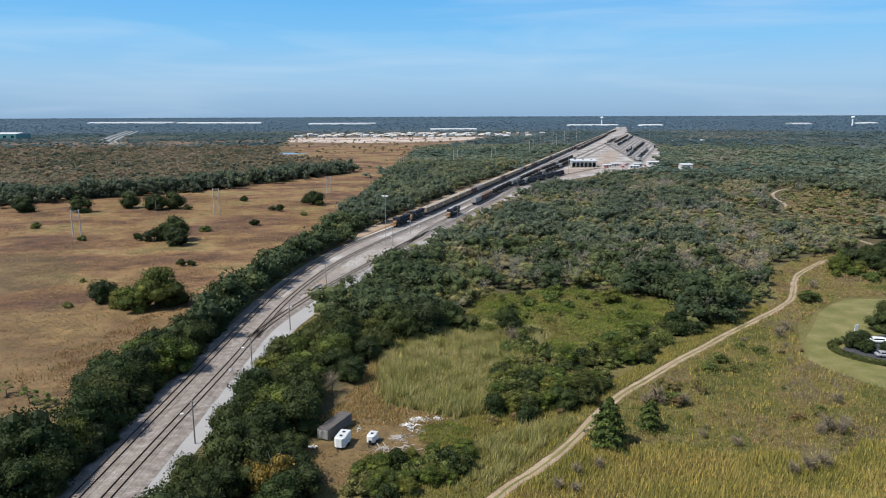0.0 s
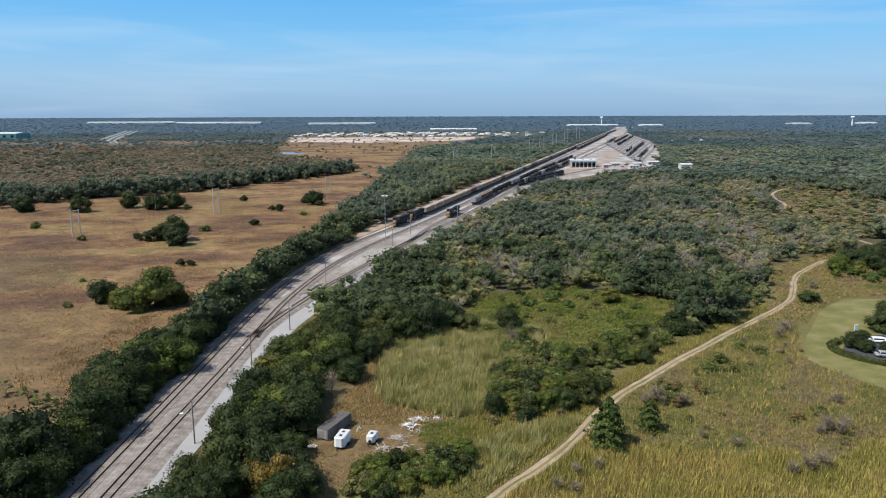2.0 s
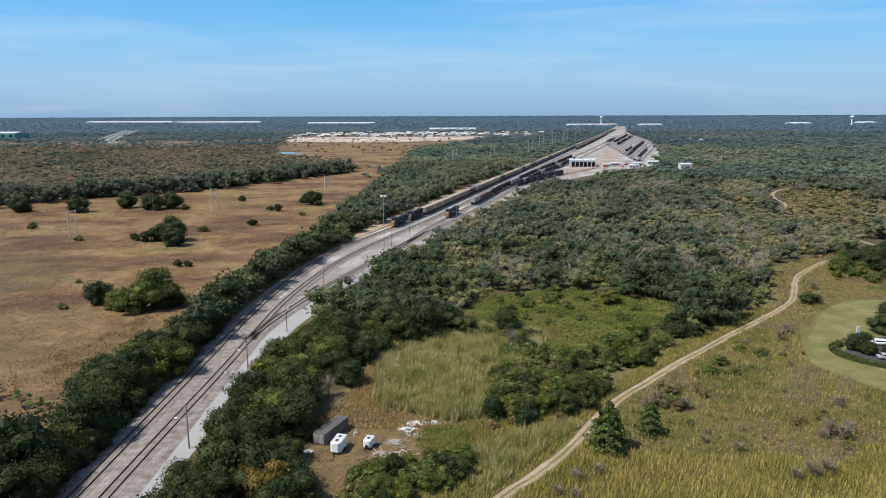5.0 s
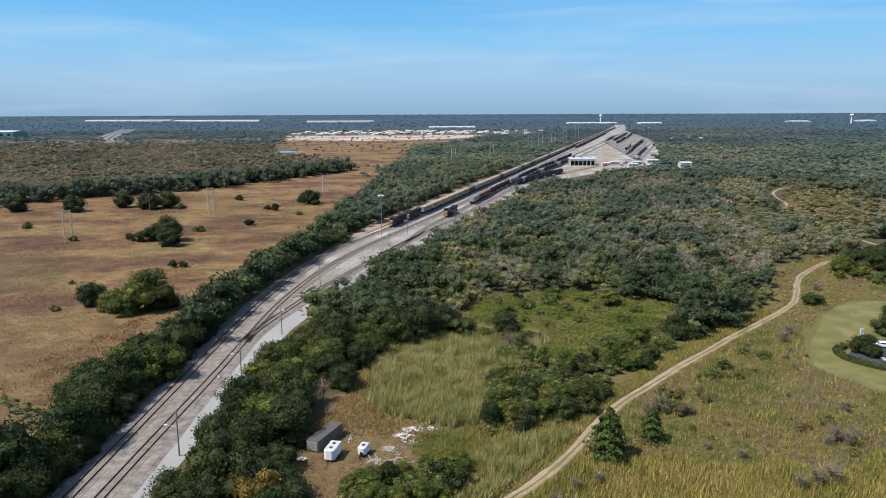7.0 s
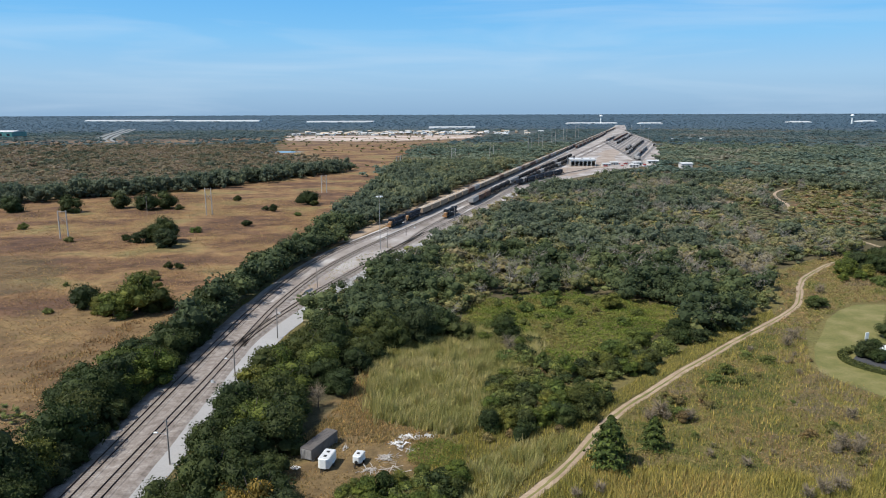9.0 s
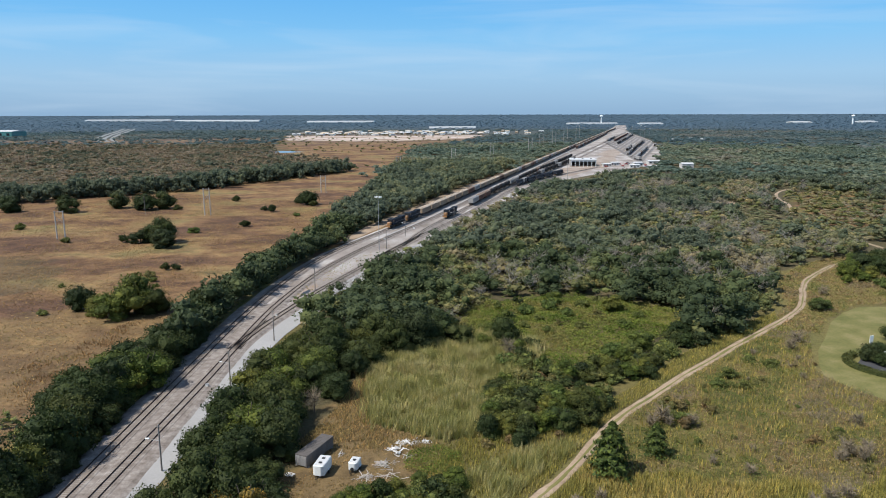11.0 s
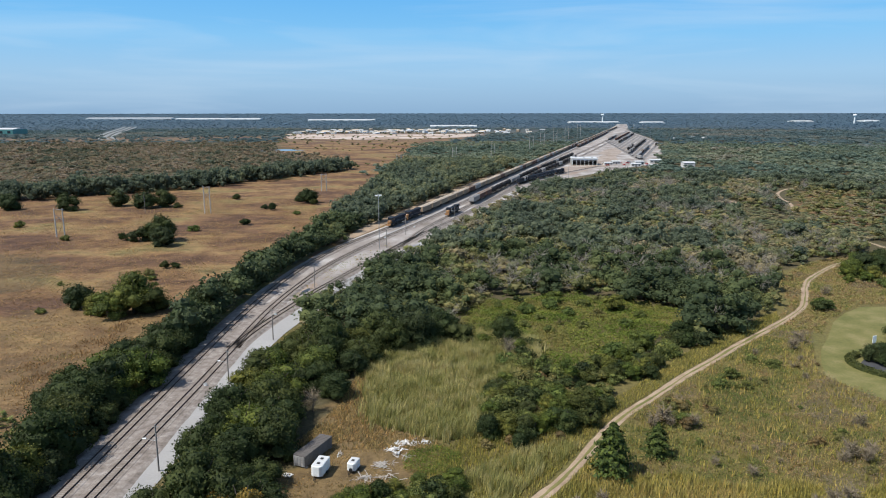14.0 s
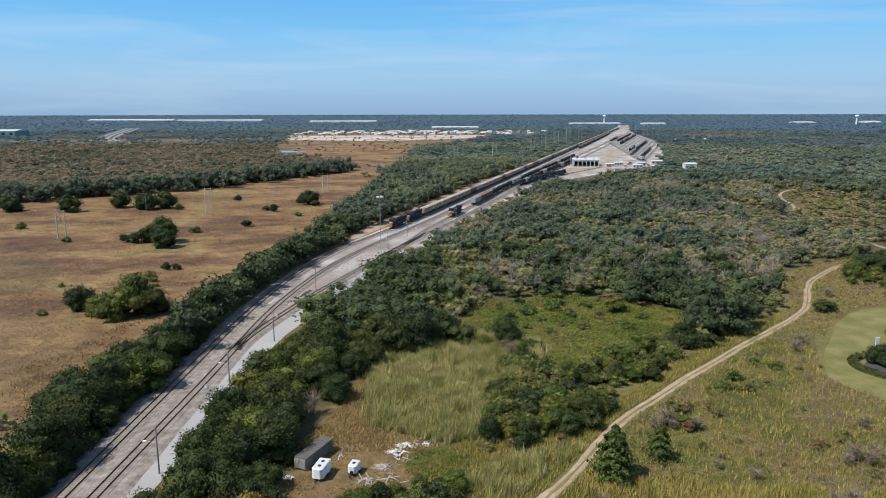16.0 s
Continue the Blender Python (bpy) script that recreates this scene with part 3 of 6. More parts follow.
def crown_mesh(name, seed, width, height, base, n_lobes, count, size, mat, flat=0.8):
    r = np.random.default_rng(seed)
    c, rad = lobes(r, n_lobes, width, height, base)
    V, F = leaves_on(r, c, rad, count, size, flat=flat)
    iv, jf = ico()
    cores = (c[:, None] + iv[None] * (rad * 0.77)[:, None, None] * np.array([1, 1, flat]) * (1 + 0.15 * r.normal(size=(n_lobes, len(iv), 1)))).reshape(-1, 3)
    cf = (np.arange(n_lobes)[:, None, None] * len(iv) + jf[None]).reshape(-1, 3)
    return np_mesh(name, np.vstack([V, cores]), np.vstack([F, cf + len(V)]), mat)


def trunk_mesh(name, seed, height, radius, limbs):
    r = random.Random(seed)
    bm = bmesh.new()
    top = Vector((r.uniform(-.3, .3), r.uniform(-.3, .3), height * 0.55))
    tube(bm, (0, 0, -0.2), top, radius, radius * 0.6, 6)
    for i in range(limbs):
        a = i * 2 * math.pi / limbs + r.uniform(-.4, .4)
        tube(bm, top * r.uniform(.6, .95), top + Vector((math.cos(a) * height * .22, math.sin(a) * height * .22, height * r.uniform(.1, .25))), radius * .45, radius * .15, 5)
    me = bpy.data.meshes.new(name)
    bm.to_mesh(me)
    bm.free()
    me.materials.append(M_BARK)
    return me


def bare_twigs(seed, height, width, count, thick=1.0):
    """Corners of a crown of thin bare twigs."""
    r = np.random.default_rng(seed)
    a = r.random(count) * 2 * np.pi
    b = 0.15 + 0.55 * r.random(count)
    p0 = np.stack([np.cos(a) * width * 0.12 * r.random(count), np.sin(a) * width * 0.12 * r.random(count), height * b], 1)
    L = height * (0.18 + 0.3 * r.random(count))
    up = 0.4 + 0.9 * r.random(count)
    d = np.stack([np.cos(a), np.sin(a), up], 1)
    d /= np.linalg.norm(d, axis=1)[:, None]
    p1 = p0 + d * L[:, None]
    # second order twigs
    k = r.integers(0, count, count * 3)
    t = r.random(count * 3)[:, None]
    q0 = p0[k] + (p1[k] - p0[k]) * (0.3 + 0.7 * t)
    q1 = q0 + (d[k] + r.normal(0, 0.7, (count * 3, 3))) * (height * 0.11)
    P0, P1 = np.vstack([p0, q0]), np.vstack([p1, q1])
    w = np.concatenate([np.full(count, 0.07), np.full(count * 3, 0.045)])[:, None]
    s = np.cross(P1 - P0, r.normal(size=P0.shape))
    s /= np.linalg.norm(s, axis=1)[:, None]
    return np.stack([P0 - s * w * thick, P0 + s * w * thick, P1], 1).reshape(-1, 3)


def bare_mesh(name, seed, height, width, count):
    V = bare_twigs(seed, height, width, count)
    return np_mesh(name, V, np.arange(len(V)).reshape(-1, 3), M_TWIG)


def conifer_mesh(name, seed, height, width, count):
    r = np.random.default_rng(seed)
    h = r.random(count) ** 0.8
    a = r.random(count) * 2 * np.pi
    lump = 1 + 0.35 * np.sin(h * 31 + 3 * np.sin(a * 2)) + 0.3 * np.sin(a * 5 + h * 9)
    rad = width * 0.5 * (1.02 - h) ** 0.75 * lump * (0.55 + 0.5 * r.random(count))
    p = np.stack([np.cos(a) * rad, np.sin(a) * rad, height * (0.06 + 0.94 * h)], 1)
    nrm = np.stack([np.cos(a), np.sin(a), np.full(count, 0.7)], 1) + r.normal(0, 0.5, (count, 3))
    nrm /= np.linalg.norm(nrm, axis=1)[:, None]
    u = np.cross(nrm, r.normal(size=(count, 3)))
    u /= np.linalg.norm(u, axis=1)[:, None]
    v = np.cross(nrm, u)
    s = (0.22 + 0.25 * r.random(count))[:, None]
    V = np.stack([p + u * s * 1.3, p - u * s * .6 + v * s * .6, p - u * s * .6 - v * s * .6], 1).reshape(-1, 3)
    return np_mesh(name, V, np.arange(len(V)).reshape(-1, 3), M_PINE)


def palm_mesh(name, seed, height):
    """Fan fronds round a short stem."""
    r = np.random.default_rng(seed)
    V, F = [], []
    for i in range(26):
        a, e = r.random() * 6.283, r.uniform(-0.3, 1.1)
        d = np.array([math.cos(a) * math.cos(e), math.sin(a) * math.cos(e), math.sin(e)])
        base = np.array([0, 0, height * 0.6])
        side = np.cross(d, (0, 0, 1))
        hub = base + d * height * 0.28
        for j in range(9):
            g = (j - 4) * 0.28
            tip = hub + (d * math.cos(g) + side * math.sin(g)) * height * 0.3 - np.array([0, 0, 0.15 * abs(g)])
            w = np.cross(tip - hub, (0.1, 0.2, 1)) * 0.10
            n = len(V)
            V += [hub, (hub + tip) / 2 + w, tip, (hub + tip) / 2 - w]
            F.append((n, n + 1, n + 2, n + 3))
    return np_mesh(name, np.array(V), np.array(F), M_PALM)


OAKS = [crown_mesh("crown", 100 + i, 9.2, 8.2, 0.2, 26, 4700, 0.18, M_OAK) for i in range(8)]
GOLDS = [crown_mesh("crown", 130 + i, 7.5, 7.5, 0.3, 17, 2700, 0.21, M_YELLOW) for i in range(2)]
LIGHTS = [crown_mesh("crown", 140 + i, 8.4, 8.0, 0.2, 24, 4000, 0.18, M_LIGHT) for i in range(4)]
RUSSETS = [crown_mesh("foliage", 160 + i, 4.2, 3.0, 0.0, 12, 900, 0.14, M_RUSSET, 0.75) for i in range(2)]
SHRUBS = [crown_mesh("foliage", 150 + i, 4.4, 3.0, 0.0, 12, 1000, 0.18, M_SHRUB, 0.75) for i in range(4)]
DARK_SHRUBS = [crown_mesh("foliage", 170 + i, 4.6, 3.2, 0.0, 12, 1000, 0.18, M_OAK, 0.75) for i in range(4)]
TRUNKS = [trunk_mesh("trunk", i, 8.0, 0.28, 5) for i in range(4)]
STEMS = [trunk_mesh("stem", 20 + i, 2.6, 0.10, 4) for i in range(2)]
BARES = [bare_mesh("twigs", 200 + i, 8.5, 6, 130) for i in range(3)]
BRUSH = [bare_mesh("twigs", 220 + i, 3.2, 5, 110) for i in range(2)]


def plant(kind, x, y, size, turn, r, z=0.0):
    """One tree or shrub as a thing with its parts."""
    meshes, stems, name, partname, label, cat, group = KINDS[kind]
    e = new(name)
    e.matrix_basis = pose(x, y, z, 0, 0, turn) @ Matrix.Diagonal((size * r.uniform(.9, 1.1), size * r.uniform(.9, 1.1), size * r.uniform(.88, 1.15), 1))
    mesh_part(partname, r.choice(meshes), e)
    if stems:
        mesh_part("trunk" if name == "tree" or "tree" in name else "stem", r.choice(stems), e)
    return tagged(e, label, cat, group)


KINDS = {
    "oak": (OAKS, TRUNKS, "tree", "crown", "dark green broadleaf tree with a dense rounded crown", "tree", "trees of the wood"),
    "gold": (GOLDS, TRUNKS, "tree", "crown", "broadleaf tree with yellowing autumn leaves", "tree", "yellowing trees"),
    "light": (LIGHTS, TRUNKS, "tree", "crown", "light olive green broadleaf tree with a full crown", "tree", "light green trees"),
    "bare": (BARES, TRUNKS, "bare_tree", "crown", "leafless grey tree among green trees", "tree", "bare trees"),
    "shrub": (SHRUBS, STEMS, "shrub", "foliage", "olive green shrub growing in the grass", "shrub", "shrubs"),
    "darkshrub": (DARK_SHRUBS, STEMS, "shrub", "foliage", "dark green bushy shrub", "shrub", "dark shrubs"),
    "russet": (RUSSETS, STEMS, "shrub", "foliage", "russet brown shrub among dry grass", "shrub", "russet shrubs"),
    "brush": (BRUSH, None, "brushwood", "crown", "leafless grey-brown brush in tall grass", "shrub", "bare brush"),
}


def scatter(poly, spacing, r, jitter=0.45):
    """Points of a jittered grid inside a polygon."""
    p = np.array(poly, float)
    x0, y0 = p.min(0)
    x1, y1 = p.max(0)
    gx, gy = np.meshgrid(np.arange(x0, x1, spacing), np.arange(y0, y1, spacing * 0.9))
    gx[1::2] += spacing / 2
    gx, gy = gx.ravel(), gy.ravel()
    gx, gy = gx + r.normal(0, jitter * spacing * .6, len(gx)), gy + r.normal(0, jitter * spacing * .6, len(gy))
    ok = inside(poly, gx, gy)
    return gx[ok], gy[ok]


NEAR = 182.0


def make_near_woods():
    r = np.random.default_rng(11)
    rr = random.Random(5)
    for which, poly, spacing in (("hedge", HEDGE, 6.0), ("wood", RIGHT_WOOD, 6.2)):
        x, y = scatter(poly, spacing, r)
        for a, b in zip(x, y):
            if math.hypot(a, b) > NEAR or b < 62 or abs(a) > 0.72 * b + 25:
                continue
            if distance_to(L_DIRT, a, b) < 5 or distance_to(L_ROAD, a, b) < 6.0 or inside(CLEARING, a, b) or inside(HERBS, a, b):
                continue
            q = rr.random()
            if which == "hedge":
                kind, size = ("oak", rr.choice((rr.uniform(.8, 1.1), rr.uniform(1.05, 1.4)))) if q < .93 else ("gold", rr.uniform(.6, .8))
            elif a > 6 and b < 188 and b < 172 + .25 * (a - 6):
                kind, size = ("shrub", rr.uniform(.8, 1.5)) if q < .66 else ("darkshrub", rr.uniform(.9, 1.4)) if q < .80 else ("bare", .6) if q < .85 else ("light", rr.uniform(.5, .8))
            else:
                scrub = a > 25 and b > 215
                kind, size = ("oak", rr.choice((rr.uniform(.55, .85), rr.uniform(.8, 1.3)))) if q < (.62 if scrub else .9) else ("gold", rr.uniform(.5, .85)) if q < .93 and not scrub else ("bare", rr.uniform(.6, 1.0)) if q < .82 or not scrub else ("shrub", rr.uniform(.9, 1.5))
            if kind == "oak" and rr.random() < .13:
                kind = "light"
            if which == "wood":
                room = distance_to(L_ROAD, a, b)
                size = min(size, (room - 1.7) / 4.4)
                kind = "oak" if kind == "bare" and room < 12 else kind
            elif (a < -72 and 104 < b < 134) or (a < -65 and 111 < b < 123):
                kind, size = rr.choice((("light", .5), ("shrub", 1.1), ("light", .6), ("shrub", .9)))
            plant(kind, a, b, size, rr.uniform(0, 360), rr)
    # the tallest trees of the belt, in two groups
    for a, b, size in ((-63.5, 153, 1.1), (-64, 161, 1.2), (-65, 169, 1.25), (-64, 178, 1.15), (-66, 187, 1.2), (-67, 196, 1.2), (-66, 125, 1.15), (-68, 132, 1.3), (-66, 139.5, 1.2), (-73, 136, 1.1), (-73.5, 142, 1.0), (-66, 106, 1.0), (-71, 100, 1.15), (-67, 94, 1.1)):
        plant("oak", a, b, size, rr.uniform(0, 360), rr)
    # low growth at the foot of the trees beside the track
    for b in np.arange(64, 182, 2.6):
        a = float(np.interp(b, [60, 126, 136, 160, 200], [-60.9, -60.7, -61.9, -61.6, -60.4])) + rr.uniform(-1.2, .3)
        plant("oak" if rr.random() < .6 else "darkshrub", a, float(b), rr.uniform(.42, .7), rr.uniform(0, 360), rr)
    # dense bushes between the reeds and the dirt road, by the green gap and at the clearing's foot
    for poly, spacing, kinds in ((BUSHES, 3.0, (("light", .34, .62), ("light", .34, .6), ("oak", .34, .55), ("shrub", .7, 1.2), ("shrub", .7, 1.2), ("darkshrub", .8, 1.2), ("russet", .5, .8))),
                                 (BUSH_ROW, 4.2, (("oak", .35, .6), ("light", .35, .55), ("darkshrub", .8, 1.2), ("russet", .6, .9))),
                                 (GAP_BUSH, 3.8, (("oak", .42, .62), ("darkshrub", 1.0, 1.4))),
                                 (FOOT_BUSHES, 2.6, (("light", .34, .5), ("shrub", .8, 1.2), ("light", .36, .55), ("darkshrub", .8, 1.2)))):
        x, y = scatter(poly, spacing, r)
        for a, b in zip(x, y):
            if distance_to(L_DIRT, a, b) > 3.4:
                kind, lo, hi = rr.choice(kinds)
                plant(kind, a, b, rr.uniform(lo, hi), rr.uniform(0, 360), rr)
    for a, b, s in ((-27.5, 104, .8), (-25.5, 101, .85), (-23.5, 98.5, .75), (-29, 99, .9), (-26.5, 109, .7), (-22, 95, .7)):
        plant("oak", a, b, s, rr.uniform(0, 360), rr)
    for a, b, s in ((24, 129, .65), (29, 135, .7), (-10, 171, 1.05), (-5, 175, 1.2), (0.5, 179, 1.15), (3, 184, .8)):
        plant("oak", a, b, s, rr.uniform(0, 360), rr)


make_near_woods()


def woods_object(name, x, y, width, height, tone, per, leaf, label, seed, lobes_n=6, core=True, mat=M_WOODS, fill=.85):
    """Many trees far off, joined: lobes with leaf clumps."""
    r = np.random.default_rng(seed)
    n = len(x)
    z = terrain(x, y)
    proto = []
    for k in range(10):
        c, rad = lobes(r, lobes_n, 1.0, 1.0, 0.1)
        V, F = leaves_on(r, c, rad * 1.05, per, leaf, spread=0.7, flat=0.9)
        if core:
            iv, jf = ico()
            cv = (c[:, None] + iv[None] * (rad * fill)[:, None, None]).reshape(-1, 3)
            cf = (np.arange(lobes_n)[:, None, None] * len(iv) + jf[None]).reshape(-1, 3)
            V, F = np.vstack([V, cv]), np.vstack([F, cf + len(V)])
        proto.append((V, F))
    VV, FF, TT, o = [], [], [], 0
    pick = r.integers(0, 10, n)
    for k in range(10):
        V, F = proto[k]
        i = np.where(pick == k)[0]
        if not len(i):
            continue
        a = r.random(len(i)) * 2 * np.pi
        ca, sa = np.cos(a)[:, None], np.sin(a)[:, None]
        X = (V[None, :, 0] * ca - V[None, :, 1] * sa) * width[i][:, None] + x[i][:, None]
        Y = (V[None, :, 0] * sa + V[None, :, 1] * ca) * width[i][:, None] + y[i][:, None]
        Z = V[None, :, 2] * height[i][:, None] + z[i][:, None]
        VV.append(np.stack([X, Y, Z], -1).reshape(-1, 3))
        FF.append((F[None] + (np.arange(len(i)) * len(V))[:, None, None]).reshape(-1, 3) + o)
        TT.append(np.repeat(tone[i], len(F)))
        o += len(i) * len(V)
    return tagged(mesh_part(name, np_mesh(name, np.vstack(VV), np.vstack(FF), mat, np.concatenate(TT))), label, "woods", kind="stuff")


def bare_woods(x, y, height, label, seed):
    """Many leafless trees far off, joined."""
    r = np.random.default_rng(seed)
    protos = [bare_twigs(seed + k, 1.0, 0.8, 42, 0.75 / 8) for k in range(5)]
    VV = []
    for a, b, h in zip(x, y, height):
        t = r.random() * 6.283
        P = protos[r.integers(0, 5)]
        c, s = math.cos(t), math.sin(t)
        VV.append(np.stack([(P[:, 0] * c - P[:, 1] * s) * h + a, (P[:, 0] * s + P[:, 1] * c) * h + b, P[:, 2] * h * .95], 1))
    V = np.vstack(VV)
    return tagged(mesh_part("bare_woods", np_mesh("bare_woods", V, np.arange(len(V)).reshape(-1, 3), M_BARE)), label, "woods", kind="stuff")


def patchy(x, y, scale, seed=0.0):
    return np.array([noise.noise((a / scale, b / scale, seed)) for a, b in zip(x, y)])


def in_view(x, y, margin=60):
    return (y > 20) & (np.abs(x) < 0.70 * y + margin)


def hides(poly, x, y):
    """Points where a tree would stand on or close in front of a plot of open land."""
    return inside(poly, x, y) | inside(poly, x * 1.05, y * 1.05) | inside(poly, x * 1.1, y * 1.1)


def clear_of_railway(x, y):
    return ~inside(YARD, x, y) & ((y < 560) | ~hides(YARD, x, y)) & (distance_to(L_MAIN[::3], x, y) > 8.5)


def make_far_woods():
    r = np.random.default_rng(21)
    # right wood and the strip by the tracks, middle distance
    x, y = scatter(RIGHT_WOOD, 6.5, r)
    d = np.hypot(x, y)
    ok = (d > NEAR) & (d < 640) & in_view(x, y) & ~hides(HERBS, x, y) & ~inside(CLEARING, x, y) & clear_of_railway(x, y) & (distance_to(L_DIRT, x, y) > 5) & (distance_to(L_DIRT2, x, y) > 7) & (distance_to(L_ROAD, x, y) > 5.5)
    ok &= ~inside([(235, 660), (292, 660), (292, 745), (235, 745)], x, y) & ~hides(KNOLL, x, y) & ~hides(BROWN, x, y) & ~hides(RUSSET_GAP, x, y) & ~inside([(192, 346), (222, 346), (236, 400), (200, 402)], x, y) & ~inside([(160, 356), (178, 356), (192, 388), (196, 446), (186, 455), (174, 420)], x, y)
    x, y = x[ok], y[ok]
    p = patchy(x, y, 32, 3.0) + 0.6 * patchy(x, y, 90, 13.0)
    tone = np.clip(0.38 + 0.95 * p + r.normal(0, 0.13, len(x)), 0, 0.84)
    tone[r.random(len(x)) < np.clip(0.14 + 0.9 * patchy(x, y, 55, 9.0), 0.03, .5)] = 1.0
    grey = tone == 1.0
    tone = np.where(grey, 1.0, np.clip(tone - np.where(np.hypot(x, y) < 265, .2, 0), 0, 1))
    bare_woods(x[grey], y[grey], r.uniform(6.5, 10.5, grey.sum()), "silver-grey leafless trees standing in the wood", 60)
    tone[grey] = r.uniform(.3, .8, grey.sum())
    size = np.where(tone < .3, r.uniform(.9, 1.55, len(x)), r.uniform(.45, 1.05, len(x))) * np.where(grey, .55, 1.0)
    close = np.hypot(x, y) < 285
    woods_object("woods", x[close], y[close], 9.6 * size[close], 8.0 * size[close], tone[close], 440, 0.032, "mixed wood of green and grey bare trees", 1, 7, True, M_WOODS, .74)
    # trees further back wear the leaf colours with painted haze
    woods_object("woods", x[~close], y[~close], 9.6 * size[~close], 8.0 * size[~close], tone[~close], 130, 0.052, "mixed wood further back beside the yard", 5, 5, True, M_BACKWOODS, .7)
    # undergrowth between those trees
    x, y = x + r.normal(0, 4, len(x)), y + r.normal(0, 4, len(x))
    ok = clear_of_railway(x, y) & (distance_to(L_DIRT, x, y) > 5) & (distance_to(L_DIRT2, x, y) > 6) & ~inside(HERBS, x, y) & ~inside(BROWN, x, y) & ~inside(RUSSET_GAP, x, y)
    x, y = x[ok], y[ok]
    s = r.uniform(.7, 1.3, len(x))
    woods_object("undergrowth", x, y, 7.5 * s, 4.6 * s, np.clip(r.normal(.52, .16, len(x)), .2, .84), 24, 0.10, "olive and russet undergrowth of the wood", 6, 2)
    x, y = scatter(HEDGE, 6.2, r)
    row = np.arange(186, 318, 4.2)
    x, y = np.concatenate([x, np.interp(row, L_MAIN[:, 1], L_MAIN[:, 0]) - 7.6 + r.normal(0, .7, len(row))]), np.concatenate([y, row])
    d = np.hypot(x, y)
    ok = (d > NEAR) & (d < 760) & ~inside(YARD, x, y) & (distance_to(L_MAIN[::3], x, y) > np.where(y < 320, 5.6, np.where(y < 560, 12.0, 8.5)))
    x, y = x[ok], y[ok]
    # tone also lightens with distance, adding to the painted haze
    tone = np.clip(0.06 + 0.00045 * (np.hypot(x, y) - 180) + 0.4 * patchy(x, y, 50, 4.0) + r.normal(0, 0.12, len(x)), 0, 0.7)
    size = r.uniform(.75, 1.3, len(x))
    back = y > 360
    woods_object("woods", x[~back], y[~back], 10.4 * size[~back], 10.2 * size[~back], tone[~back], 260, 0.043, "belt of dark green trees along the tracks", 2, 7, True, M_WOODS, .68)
    woods_object("woods", x[back], y[back], 10.4 * size[back], 10.2 * size[back], tone[back], 150, 0.05, "belt of trees further along the tracks, paled by painted haze", 22, 6, True, M_BACKWOODS, .7)
    # dark tree line across the meadow
    line = spline([(-330, 430), (-290, 446), (-250, 482), (-203, 520), (-168, 570), (-142, 618), (-98, 690)], 3)
    n = 330
    k = r.integers(0, len(line), n)
    x, y = line[k, 0] + r.normal(0, 5, n), line[k, 1] + 12 + r.normal(0, 10, n)
    size = r.uniform(.8, 1.35, n)
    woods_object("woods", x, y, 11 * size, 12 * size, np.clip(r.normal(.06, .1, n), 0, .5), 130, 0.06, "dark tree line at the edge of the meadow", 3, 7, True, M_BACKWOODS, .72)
    # olive scrub beyond the tree line
    x, y = scatter(SCRUB, 8.2, r)
    ok = in_view(x, y, 30)
    x, y = x[ok], y[ok]
    tone = np.clip(0.5 + 0.6 * patchy(x, y, 80, 1.0) + 0.3 * patchy(x, y, 22, 6.0) + r.normal(0, 0.15, len(x)), 0.03, 0.97)
    size = np.where(r.random(len(x)) < .12, r.uniform(1.1, 1.7, len(x)), r.uniform(.5, 1.0, len(x)))
    woods_object("woods", x, y, 10.0 * size, 6.0 * size, tone, 30, 0.12, "olive and brown scrub wood beyond the meadow", 4, 1, True, M_DULL, .5)
    x, y = scatter(KNOLL, 6.5, r)
    x2, y2 = scatter(BROWN, 7, r)
    x, y = np.concatenate([x, x2]), np.concatenate([y, y2])
    ok = (r.random(len(x)) < .72) & (distance_to(L_DIRT2, x, y) > 5)
    x, y = x[ok], y[ok]
    s = r.uniform(.3, 1.5, len(x))
    woods_object("bushes", x, y, 6 * s, 3.4 * s, np.clip(r.normal(.55, .2, len(x)), 0, .84), 60, .08, "scattered bushes on a dry brown knoll", 8, 3)
    x, y = scatter([(138, 300), (190, 310), (240, 330), (320, 440), (310, 545), (250, 545), (190, 460), (150, 400)], 3.6, r)
    low = [(192, 346), (222, 346), (236, 400), (200, 402)], [(160, 356), (178, 356), (192, 388), (196, 446), (186, 455), (174, 420)]
    ok = (hides(KNOLL, x, y) | hides(BROWN, x, y) | hides(RUSSET_GAP, x, y) | inside(low[0], x, y) | inside(low[1], x, y)) & (distance_to(L_DIRT2, x, y) > 2.5) & (distance_to(L_DIRT, x, y) > 4)
    ok &= ~inside(KNOLL, x, y) | (r.random(len(x)) < .3)
    ok &= ~inside([(171, 411), (178, 425), (187, 456), (194, 458), (190, 440), (182, 420)], x, y)
    x, y = x[ok], y[ok]
    s = r.uniform(.5, 1.4, len(x))
    tone = np.clip(.5 + .6 * patchy(x, y, 25, 3.0) + .25 * inside(BROWN, x, y) + r.normal(0, .12, len(x)), .15, .95)
    woods_object("scrub", x, y, 6.2 * s, 1.8 * s, tone, 26, .12, "low olive and russet scrub in openings of the wood", 18, 1, True, M_BACKWOODS, .5)
    # bushes dotted over the open land
    x, y = scatter(OPEN_LAND, 26, r)
    ok = r.random(len(x)) < .4
    x, y = x[ok], y[ok]
    s = r.uniform(.4, 1.3, len(x))
